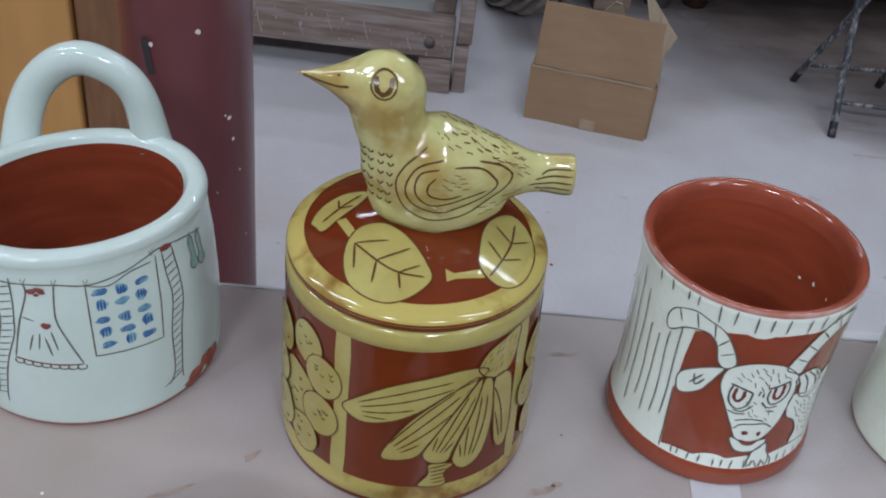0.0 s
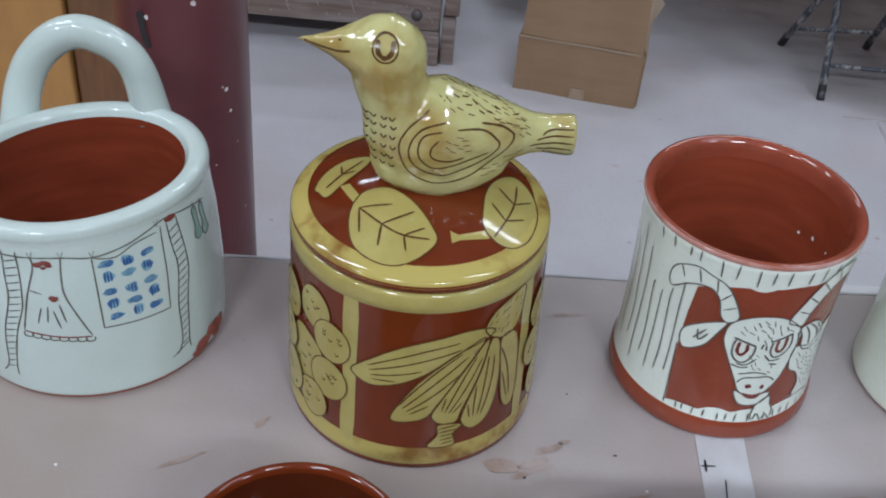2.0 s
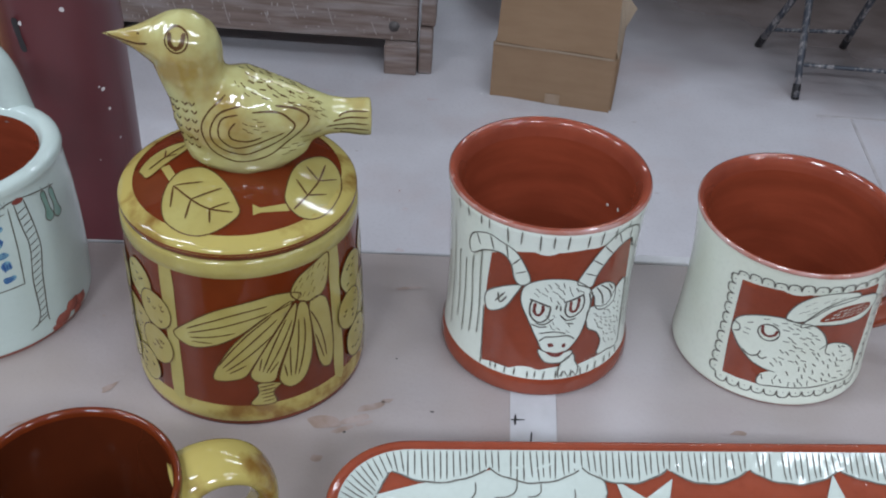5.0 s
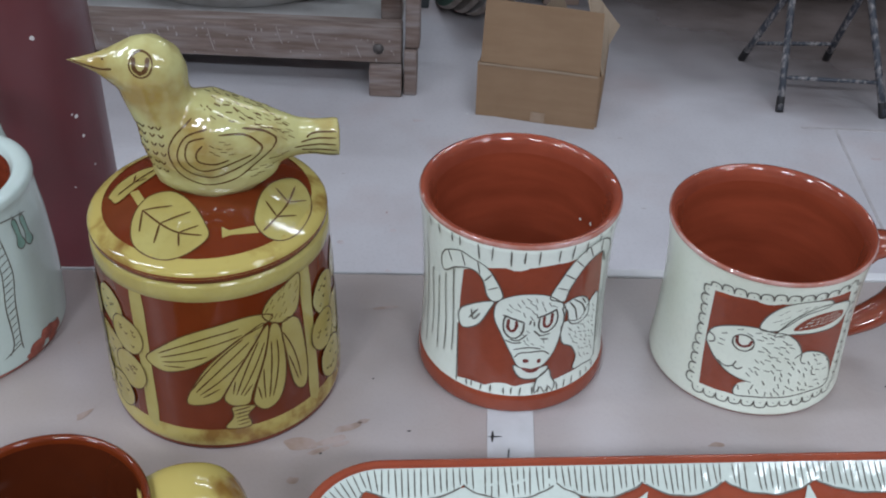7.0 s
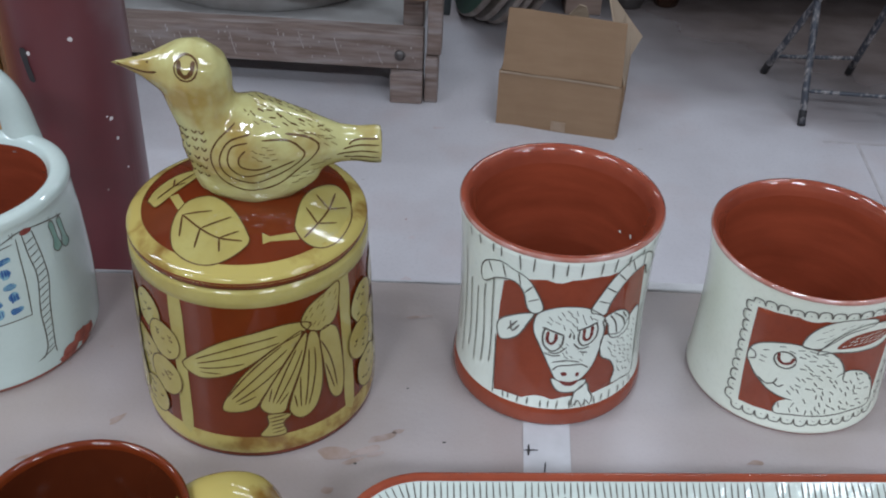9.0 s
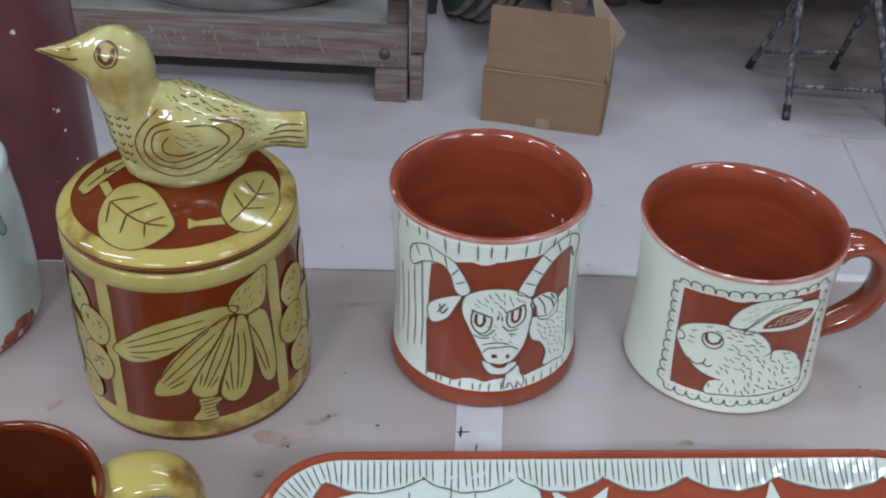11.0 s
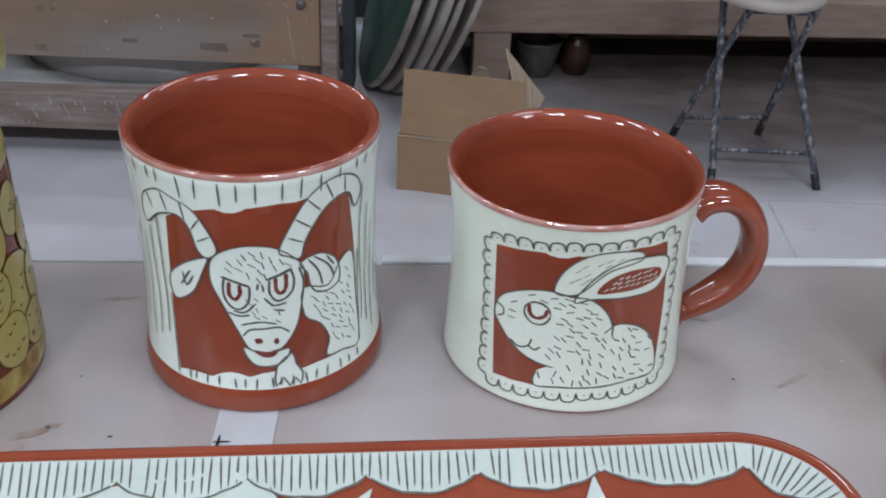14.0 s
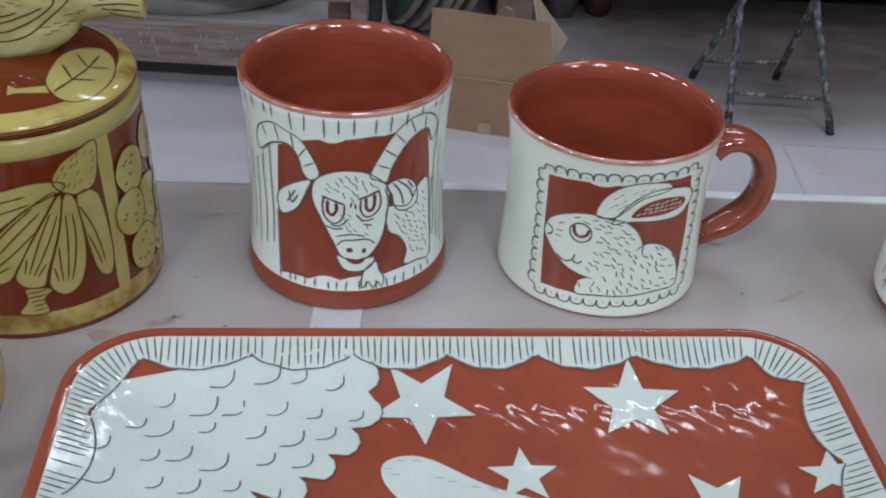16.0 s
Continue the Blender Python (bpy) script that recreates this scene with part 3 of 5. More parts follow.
# chips and droplets of slip inside the mug
bm = bmesh.new()
for i in range(8):
    a, z = random.uniform(0.1, 1.05), random.uniform(55, 78)
    r = float(np.interp(z, [15, 40, 65, 80, 88], [36.2, 36.0, 36.6, 38.2, 39.8])) - 0.25

    def in_wrap(u, v, lift, r=r):
        return Vector(((r - lift) * math.cos(u / r) / 1000, (r - lift) * math.sin(u / r) / 1000, v / 1000))
    fill(bm, blob(a * r, z, random.uniform(0.4, 0.9), random.uniform(0.4, 1.1), 8, 0.25), in_wrap, 0.1, 2)
part("slip_splash", bm, CREAM, mug, "small pale splashes of slip")
lean(mug, 0.013, 0.022)

# ---- the mug with the long-eared animal ----
RAB_POT = Pot([(41.0, 0), (43.0, 1.0), (43.3, 3), (42.7, 12), (42.0, 30), (42.0, 45), (42.8, 60), (44.2, 73.5)], 0.005, 0.0, 0.012, scale=42.0, seed=2.1)
mug = thing("long_eared_animal_mug", 0.0904, -0.0011, 0.75, "cream mug with red long-eared animal panel and red handle", "mug")
P = RAB_POT
W = P.wrap
part("foot", P.turn([(0, 1.2), (36, 1.2), (40, 0.0)] + dense([(40, 0), (42.4, 0.3), (43.0, 1.2)])), BARE, mug, "thin bare red foot ring")
part("wall", P.turn(dense([(43.0, 1.2), (43.3, 3), (42.7, 12), (42.0, 30), (42.0, 45), (42.8, 60), (44.1, 72.5), (44.6, 75.0)])), CREAM, mug)
part("lip", P.turn(dense([(44.6, 75.0), (44.4, 75.9), (43.7, 76.4), (43.0, 76.1), (42.1, 75.2), (41.3, 73.8), (40.7, 72.0), (40.3, 69.5)])), LIP, mug, "glossy worn red lip")
part("interior", P.turn(dense([(40.3, 69.5), (39.7, 62), (38.8, 45), (38.6, 20), (36, 7), (22, 5), (0, 5)])), RED_IN, mug, "red glazed interior with throwing rings")
part("lip_edge", P.turn([(44.72, 74.7), (44.78, 75.3), (44.55, 76.0), (44.05, 76.45)]), LIP_EDGE, mug, "thin pale edge round the lip")
A = math.radians(8)


def on_side(r, z, a):
    return Vector((r * math.cos(a) / 1000, r * math.sin(a) / 1000, z / 1000))


path = [on_side(p.x, p.y, A) for p in curve([(44, 57), (49, 60.5), (57, 60.5), (65, 55.5), (70, 46), (70.3, 35.5), (66.5, 26.5), (59, 19.8), (51, 15.2), (44, 10.5)], 5)]
part("handle", sweep(path, 0.0160, 0.0098, (-math.sin(A), math.cos(A), 0), 18, lambda t: 1.0 + 0.2 * max(1 - 4 * t, 0) - 0.45 * max(4 * t - 3, 0) ** 2), RED_STRAP, mug, "glossy red strap handle")
tail = [on_side(p.x, p.y, A - 0.03) for p in curve([(45.5, 17), (44.6, 13.5), (44.2, 9), (43.9, 4.5), (43.4, 1.5)], 5)]
part("handle_tail", sweep(tail, 0.0130, 0.0042, (-math.sin(A), math.cos(A), 0), 12, lambda t: 1.0 - 0.5 * t), RED, mug, "red clay smear under the handle")
panel, motif, lines, ink = bmesh.new(), bmesh.new(), bmesh.new(), bmesh.new()
fill(panel, [(-29.6, 62.0), (-22, 63.2), (-14.2, 64.4), (-0.9, 64.8), (8, 65.6), (16.5, 66.6), (28.8, 65.8), (31.5, 54), (33.2, 39.1), (32.8, 25), (32.0, 12.4), (21, 12.6), (9.6, 12.0),
             (-2, 11.4), (-12.9, 10.7), (-21, 10.4), (-28.6, 10.1), (-29.5, 23), (-30.1, 35.7), (-30, 50)], W, 0.15)


def half_outlined(first, last, outline, lift):
    """A filled shape with only a stretch of its edge drawn."""
    c = curve(outline, 5, True)
    fill(motif, c, W, lift, 3.0)
    stroke(lines, [c[i % len(c)] for i in range(first, last)], W, lift + 0.15, 0.45)
    return c


body = half_outlined(0, 46, [(9.1, 33.8), (14.5, 36.9), (22.9, 33.5), (29.4, 25.5), (31.2, 13.0), (20, 12.6), (9.7, 11.9), (-5.1, 11.6), (-13.0, 11.1), (-12.8, 16.8), (-7.0, 20.5), (3.0, 26.4)], 0.28)
outlined(motif, lines, W, [(-8.6, 49.7), (-6.9, 57.4), (-0.8, 64.0), (7.4, 66.4), (17.6, 65.3), (19.1, 61.7), (8.5, 58.8), (1.6, 52.3), (-2.0, 49.5)], 0.30)
outlined(motif, lines, W, [(-2.2, 46.7), (3.8, 56.4), (12.0, 62.0), (20.5, 62.4), (29.8, 59.8), (31.7, 54.4), (27.3, 48.2), (17.2, 47.4), (4.5, 48.0)], 0.38)
head = half_outlined(50, 106, [(-29.6, 35.9), (-27.6, 42.4), (-20.2, 47.6), (-10.9, 50.0), (-3.0, 48.6), (3.5, 47.6), (9.6, 41.6), (12.0, 33.3), (7.1, 26.1), (-0.5, 20.9), (-7.0, 19.5), (-16.8, 21.9),
                                  (-24.0, 27.3), (-27.7, 32.0)], 0.33)
fill(panel, curve([(4.9, 50.4), (8.9, 55.9), (16.8, 58.2), (27.0, 56.4), (27.6, 52.3), (19.9, 50.3), (11.1, 50.0)], 5, True), W, 0.52)
for i in range(9):
    for j in range(3):
        u, v = 8 + 2.2 * i + random.uniform(-0.4, 0.4), 51.6 + 1.9 * j + 0.12 * i + random.uniform(-0.3, 0.3)
        if inside((u, v), [(6, 50.9), (10, 55.3), (17, 57.6), (26, 56), (26.6, 52.8), (20, 51), (11, 50.6)]):
            stroke(motif, [(u - 0.8, v - 0.3), (u + 0.7, v + 0.5)], W, 0.66, 0.6)
c = blob(-13.9, 40.2, 4.5, 4.4, 20, 0.02)
stroke(lines, c + [c[0]], W, 0.52, 0.55)
stroke(ink, curve([(-16.8, 43.4), (-16.4, 39.9), (-14.2, 38.3), (-11.4, 39.6), (-10.6, 42.4)], 4), W, 0.54, 1.0)
stroke(lines, curve([(-29, 39.5), (-26.4, 38.6), (-26, 36), (-28.4, 34.4)], 4), W, 0.52, 0.5)
stroke(lines, curve([(-23, 27.2), (-19.5, 25.2), (-16.2, 26.6), (-15.2, 29.6)], 4), W, 0.52, 0.5)
stroke(lines, curve([(-16.2, 26.6), (-14, 25.4), (-12, 27.0)], 4), W, 0.52, 0.5)


def fan(u, v):
    return math.atan2(v - 36, u + 26) * 0.5 - 0.35 + random.uniform(-0.45, 0.45)


dashes(lines, W, [(-26, 40), (-20, 46), (-10, 49), (3, 46), (10, 38), (9, 30), (0, 23), (-8, 21), (-14, 23), (-9, 30), (-8, 42), (-15, 46), (-19, 43), (-20, 36), (-24, 33)], 38, 2.7, 0.50, 0.72, fan)
dashes(lines, W, body, 44, 2.7, 0.45, 0.75, lambda u, v: -1.0 + 0.03 * (u - 10) + random.uniform(-0.5, 0.5))
dashes(lines, W, [(-6, 52), (-5, 57), (0, 62), (8, 65), (16, 64), (8, 60), (0, 53)], 12, 2.2, 0.47, 0.4, lambda u, v: 0.6)
# the scalloped lace border
rect = [(-31.4, 8.6), (34.3, 10.6), (35.4, 39), (31.4, 67.8), (-1, 66.6), (-31.6, 63.6), (-32.0, 36)]
for i in range(len(rect)):
    a, b = Vector(rect[i]), Vector(rect[(i + 1) % len(rect)])
    count = max(2, round((b - a).length / 5.4))
    out = Vector((b.y - a.y, a.x - b.x)).normalized()
    for j in range(count):
        p, q = a.lerp(b, j / count), a.lerp(b, (j + 1) / count)
        h = random.uniform(2.7, 3.9)
        stroke(lines, curve([p, p + out * h * 0.8 + (q - p) * 0.12, (p + q) / 2 + out * h, q + out * h * 0.8 - (q - p) * 0.12, q], 4), W, 0.45, 0.45)
        mid = (p + q) / 2 + out * 0.9
        stroke(lines, [mid - (q - p) * 0.06, mid + (q - p) * 0.06], W, 0.45, 0.6)
part("panel", panel, RED, mug, "carved red clay panel")
part("motif", motif, CREAM, mug, "cream long-eared animal motif")
part("incised_drawing", lines, LINE, mug, "thin grey incised lines and lace border")
part("ink_drawing", ink, MAROON, mug, "dark red eye marks")
lean(mug, 0.015, 0.022)

# ---- the lidded jar ----
JAR_POT = Pot([(47.5, 0), (50.0, 1.0), (50.4, 4), (49.6, 40), (48.6, 78), (48.2, 82)], 0.003, scale=50.0, seed=4.0)
jar = thing("lidded_jar", -0.1484, -0.0276, 0.75, "brown and yellow slipware jar with a bird on its lid", "jar")
P = JAR_POT
W = P.wrap
part("body", P.turn([(0, 1.5), (44, 1.5), (46, 0)] + dense([(46, 0), (49.4, 0.6), (50.4, 4), (49.6, 40), (48.6, 78), (48.1, 83.4)]) + [(46.8, 84.6), (44, 85.0), (43, 82)]), BROWN, jar)
part("interior", P.turn(dense([(43, 82), (44, 60), (44.5, 20), (40, 6), (0, 5)])), BROWN_IN, jar)
part("foot_band", P.turn(dense([(49.9, 0.9), (50.7, 4), (50.5, 8), (50.4, 11.5)])), HONEY, jar, "mottled honey-yellow foot band")
part("shoulder_band", P.turn([(48.6, 77.0), (48.9, 77.4), (48.8, 80), (48.6, 83.0), (48.2, 84.1), (47.2, 84.7)]), YELLOW, jar, "yellow slip shoulder band")
slip, lines = bmesh.new(), bmesh.new()
for u in (-22.2, 51.5, 118, -95):
    fill(slip, curve([(u - 3.0, 11), (u - 2.6, 40), (u - 3.2, 78), (u + 2.8, 78), (u + 3.0, 45), (u + 2.6, 11)], 3, True)[:-1], W, 0.25)
petals = [
    [(-21.0, 44.8), (-17.3, 50.3), (-1.9, 61.6), (18.2, 67.4), (29.5, 66.6), (32.9, 63.1), (19.0, 58.0), (7.1, 49.6), (-2.9, 44.1), (-13.5, 41.2)],
    [(29.5, 62.3), (17.0, 56.6), (5.3, 46.2), (-2.3, 34.1), (-5.1, 26.8), (-1.6, 25.2), (7.4, 27.5), (11.7, 33.6), (19.9, 47.4)],
    [(30.8, 61.2), (20.0, 46.8), (12.6, 34.6), (10.1, 28.3), (13.4, 24.2), (19.5, 24.0), (21.9, 30.2), (28.5, 47.4)],
    [(32.2, 60.1), (28.7, 46.9), (22.7, 29.9), (22.0, 22.6), (27.0, 18.2), (33.6, 22.4), (37.2, 35.7), (36.4, 56.5)],
    [(37.1, 58.6), (37.9, 42.5), (40.0, 26.1), (43.6, 20.4), (47.3, 22.6), (48.3, 35.5), (45.6, 56.4)],
    [(28.9, 66.5), (32.4, 72.6), (39.5, 76.0), (47.6, 78.0), (47.9, 70.8), (45.2, 61.6), (38.6, 59.0), (32.3, 61.5)],
    [(13.0, 23.6), (22.0, 22.2), (18.9, 18.2), (19.4, 12.0), (9.4, 12.4), (12.7, 18.3)],
]
for i, p in enumerate(petals):
    c = outlined(slip, lines, W, p, 0.35 + 0.02 * i, 0.45)
    if i < 5:
        # veins from the flower's heart to the petal's tip
        root, tip = Vector((31, 61)), min((Vector(q) for q in p), key=lambda q: -(q - Vector((31, 61))).length)
        for s in (-0.22, -0.08, 0.07, 0.2):
            d = tip - root
            nrm = Vector((-d.y, d.x))
            line = [root.lerp(tip, t) + nrm * s * math.sin(math.pi * (0.15 + 0.8 * t)) * 0.55 for t in (0.2, 0.35, 0.5, 0.7, 0.86)]
            line = [q for q in line if inside(q, c)]
            if len(line) > 1:
                stroke(lines, curve(line, 3), W, 0.62, 0.45)
dashes(lines, W, petals[5], 16, 2.4, 0.65, 0.5, lambda u, v: 0.9)
for k in range(5):
    stroke(lines, [(13 + 0.3 * k, 21.5 - 2 * k), (20 - 0.2 * k, 22.2 - 2 * k)], W, 0.68, 0.45)
for base in (-46, 76):
    for n, (du, dv, r) in enumerate(((0, 36, 12), (6, 63, 8.5), (15.5, 52.5, 8.5), (14.5, 34, 9.0), (6, 19, 8), (-12, 58, 9), (-15, 40, 9), (-10, 22, 9))):
        # each petal lies over the one before it
        c = curve(blob(base + du, dv, r * 1.03, r * 1.1, 10, 0.06), 4, True)
        fill(slip, c, W, 0.3 + 0.1 * n)
        stroke(lines, c + [c[0]], W, 0.36 + 0.1 * n, 0.35, taper=False)
        for k in range(6):
            u, v = base + du + random.uniform(-0.6, 0.6) * r, dv + random.uniform(-0.6, 0.6) * r
            stroke(lines, curve([(u - 0.9, v + 0.6), (u, v - 0.5), (u + 0.9, v + 0.6)], 3), W, 0.36 + 0.1 * n, 0.4)
part("slip_flower_decor", slip, YELLOW, jar, "yellow slip flowers and panel bars")
part("incised_drawing", lines, LINE_B, jar, "thin brown incised veins")
LID_R = [0, 12, 25, 36, 42, 45.8, 48.1]
LID_Z = [101, 100.4, 98.0, 94.6, 92.3, 90.5, 88.8]


def lid_wrap(u, v, lift):
    r = math.hypot(u, v)
    return Vector((u / 1000, v / 1000, (float(np.interp(r, LID_R, LID_Z)) + lift) / 1000))


lid = part("lid", P.turn([(0, 83), (42, 83), (42.2, 85.6)] + dense([(46.5, 85.2), (47.9, 85.7), (48.4, 87.2), (48.1, 88.8), (45.8, 90.5), (42, 92.3), (36, 94.6), (25, 98.0), (12, 100.4), (0, 101)])), BROWN, jar,
           "brown domed lid with yellow slip leaves")
part("rim", P.turn([(48.45, 87.6), (48.2, 88.9), (47.3, 89.95), (46.0, 90.75), (44.6, 91.45), (43.2, 92.1), (42.0, 92.6)]), HONEY, lid, "mottled honey-yellow lid rim")
slip, lines = bmesh.new(), bmesh.new()
L = lid_wrap
leaf_a = [(-24.1, -17.0), (-19.7, -10.0), (-11.5, -8.9), (-2.3, -15.8), (4.7, -25.7), (7.1, -32.0), (1.6, -39.0), (-5.9, -42.5), (-14.1, -41.0), (-21.3, -35.5), (-24.4, -26.8)]
leaf_b = [(22.5, -16.2), (23.5, -3.0), (28.2, 7.7), (34.6, 12.3), (40.5, 5.5), (43.0, -6.5), (40.2, -19.7), (34.7, -26.6), (28.6, -27.2), (23.5, -22.4)]
leaf_c = [(-39.3, -4.7), (-36.5, 4.2), (-28.9, 11.7), (-20.0, 11.2), (-22.7, 3.1), (-28.9, -4.9), (-34.0, -11.3), (-37.5, -8.0)]
leaf_d = [(-2, 24), (8, 20), (18, 24), (20, 34), (10, 40), (0, 36)]
for c in (leaf_a, leaf_b, leaf_c, leaf_d):
    outlined(slip, lines, L, c, 0.35, 0.4)
for c in ([(-30.0, -5.8), (-26.5, -5.1), (-22.0, -12.5), (-24.0, -15.5)], [(11.3, -26.6), (14.4, -27.6), (23.5, -23.0), (25.5, -26.0), (15.1, -29.7), (12.3, -31.6)]):
    fill(slip, c, L, 0.35, 3)
for pts in ([(-21.5, -18.7), (-12.8, -26.4), (-4.6, -30.9), (4.5, -31.6)], [(-12.8, -26.4), (-13.3, -35.3)], [(-12.8, -26.4), (-7, -23.5), (-1.7, -20.5)], [(-21.5, -18.7), (-9.8, -17.4)], [(-21.5, -18.7), (-20.3, -29.6)],
            [(-4.6, -30.9), (2.5, -27.3)], [(-4.6, -30.9), (-3.4, -37)], [(27, -25), (31, -16), (34, -6), (35, 6)], [(31, -16), (25.5, -9)], [(31, -16), (38, -12)], [(34, -6), (28, 1)], [(34, -6), (40.5, -1)],
            [(-35, -6), (-30, 1), (-23, 9)], [(-30, 1), (-31, 7)], [(-30, 1), (-25, 2)]):
    stroke(lines, curve(pts, 4), L, 0.6, 0.6)
part("slip_leaf_decor", slip, YELLOW, lid, "pale yellow slip leaves")
part("vein_drawing", lines, LINE_B, lid, "thin brown incised leaf veins")


def bird_mesh():
    """The bird as one closed form: overlapping rounds along a few bones, melted together."""
    bones = [
        [(3, 0, 120, 18.5), (-3, 0, 120, 18), (-8, -1, 121, 15)],
        [(3, 0, 123.5, 18.5), (14, 2, 121, 16.2), (25, 4.5, 120.3, 12.2), (36, 7.5, 118.8, 8.3), (44, 9.5, 117.8, 8.0), (51, 10.8, 117.2, 8.8)],
        [(-7.5, -1, 120, 15), (-10.5, -2, 132, 13.2), (-13.8, -3, 143, 13.2), (-14.5, -3, 151.0, 14.2)],
        [(-15, -3, 152.0, 13.6), (-23, -4, 153, 9.2), (-31, -4.5, 154.0, 5.0), (-39, -5, 154.8, 2.2), (-45, -5, 155.2, 0.9)],
        [(3, 0, 109, 15.5), (12, 1, 110, 14.0), (20, 3, 112, 11.5)], [(3, 0, 109, 15.5), (-7, -1, 110.5, 13.5)],
    ]
    bm = bmesh.new()
    for chain in bones:
        for a, b in zip(chain, chain[1:]):
            gap = (Vector(b[:3]) - Vector(a[:3])).length
            k = max(2, int(gap / 1.6))
            for i in range(k + 1):
                x, y, z, r = [p + (q - p) * i / k for p, q in zip(a, b)]
                flat_y = 0.72 if x > 40 else 0.84 if x > 24 else 0.94
                m = Matrix.Translation((x / 1000, y / 1000, z / 1000)) @ Matrix.Diagonal((r / 1000, r * flat_y / 1000, r / 1000, 1))
                bmesh.ops.create_icosphere(bm, subdivisions=2, radius=1.0, matrix=m)
    me = bpy.data.meshes.new("bird_rounds")
    bm.to_mesh(me)
    bm.free()
    ob = new("bird_rounds", me)
    re = ob.modifiers.new("melt", "REMESH")
    re.mode, re.voxel_size = "VOXEL", 0.0010
    sm = ob.modifiers.new("smooth", "SMOOTH")
    sm.factor, sm.iterations = 0.5, 14
    deps = bpy.context.evaluated_depsgraph_get()
    done = bpy.data.meshes.new_from_object(ob.evaluated_get(deps))
    bpy.data.objects.remove(ob)
    return done


bird = bird_mesh()
bm = bmesh.new()
bm.from_mesh(bird)
for v in bm.verts:
    # the tail's end is cut flat
    past = v.co.x + 0.15 * v.co.y - 0.0548
    if past > 0:
        v.co.x -= past * 0.88
tree = BVHTree.FromBMesh(bm)


def bird_wrap(side):
    def wrap(u, v, lift):
        hit = tree.ray_cast(Vector((u / 1000, side * 0.08, v / 1000)), Vector((0, -side, 0)))
        if hit[0] is None:
            hit = tree.find_nearest(Vector((u / 1000, side * 0.004, v / 1000)))
        return hit[0] + hit[1] * lift / 1000
    return wrap


for side in (-1, 1):
    B = bird_wrap(side)
    c = blob(-14.5, 158.5, 4.2, 4.1, 18, 0.02)
    stroke(bm, c + [c[0]], B, 0.15, 0.5, 1)
    stroke(bm, curve([(-17.0, 160.8), (-16.8, 157.6), (-14.6, 155.9), (-12.4, 157.5), (-12.0, 160.8)], 4), B, 0.15, 1.2, 1)
    stroke(bm, curve([(-43, 155.4), (-37, 154.4), (-31, 154.2), (-26, 155.4)], 4), B, 0.15, 0.6, 1)
    stroke(bm, [(-30.4, 157.6), (-29.4, 157.8)], B, 0.15, 0.9, 1)
    wing = ([(1, 136), (-6, 129), (-8.6, 121.5), (-4, 111.5), (5.3, 107.8), (15, 109.5), (22.8, 115.4), (30.8, 123), (27, 128), (19, 131)],
            [(7, 133), (-1, 130), (-5.2, 122), (-2, 115), (7, 111.8), (17, 115), (25.6, 121.4), (24, 125.5), (19.4, 129), (11, 130.4)],
            [(6, 130), (0, 128), (-2, 122.5), (0, 118), (4.7, 115.4), (14, 117.3), (22.3, 120.6)],
            [(5, 127), (2.6, 124), (3, 120.5), (8.5, 118.4), (14, 119.6)])
    for ring_line in wing:
        stroke(bm, curve(ring_line, 5), B, 0.15, 0.5, 1)
    dashes(bm, B, [(6, 127.5), (5.5, 121), (10, 120), (17, 122), (18, 127), (12, 128.5)], 9, 2.3, 0.15, 0.45, lambda u, v: -0.9 + 0.09 * (u - 5), 1)
    dashes(bm, B, [(3, 140.5), (8, 140), (20, 135), (34, 128.5), (38, 123), (31, 126), (20, 132), (6, 136)], 34, 2.4, 0.15, 0.42, lambda u, v: -0.45 + random.uniform(-0.2, 0.2), 1)
    dashes(bm, B, [(16, 112), (24, 114), (30, 118), (36, 117), (32, 113), (22, 108)], 12, 2.6, 0.15, 0.5, lambda u, v: 0.0, 1)
    for z in (132.5, 129, 125, 121, 117, 113):
        for u in np.arange(-24, -9, 3.2):
            u += random.uniform(-0.5, 0.5)
            if tree.ray_cast(Vector((u / 1000, side * 0.08, z / 1000)), Vector((0, -side, 0)))[0]:
                stroke(bm, curve([(u - 1.1, z + 0.9), (u, z - 0.5), (u + 1.1, z + 0.9)], 3), B, 0.15, 0.5, 1)
    for dz in (-5, -2.5, 0, 2.5, 4.6):
        stroke(bm, curve([(37 + abs(dz), 118 + dz * 0.7), (44, 117.8 + dz), (53, 117 + dz * 1.15)], 4), B, 0.15, 0.5, 1)


def back_wrap(u, w, lift):
    """Laid on from above and before the bird, for the feathers of its back."""
    way = Vector((0, 0.8, -0.6))
    hit = tree.ray_cast(Vector((u / 1000, 0, 0.121)) + Vector((0, 0.6, 0.8)) * w / 1000 - way * 0.1, way)
    if hit[0] is None:
        hit = tree.find_nearest(Vector((u / 1000, 0.004, 0.122)))
    return hit[0] + hit[1] * lift / 1000


dashes(bm, back_wrap, [(3, 15.5), (3, 22), (10, 20), (20, 15.5), (30, 9.5), (38, 7), (38, 0), (30, -1), (22, 6), (14, 11)], 42, 2.3, 0.15, 0.4, lambda u, v: -0.4 + random.uniform(-0.2, 0.2), 1)
for f in bm.faces:
    f.smooth = True
part("bird_figure", bm, [BIRD, LINE_B], lid, "glossy yellow-glazed pottery bird figure")
lean(jar, 0.014, 0.030)

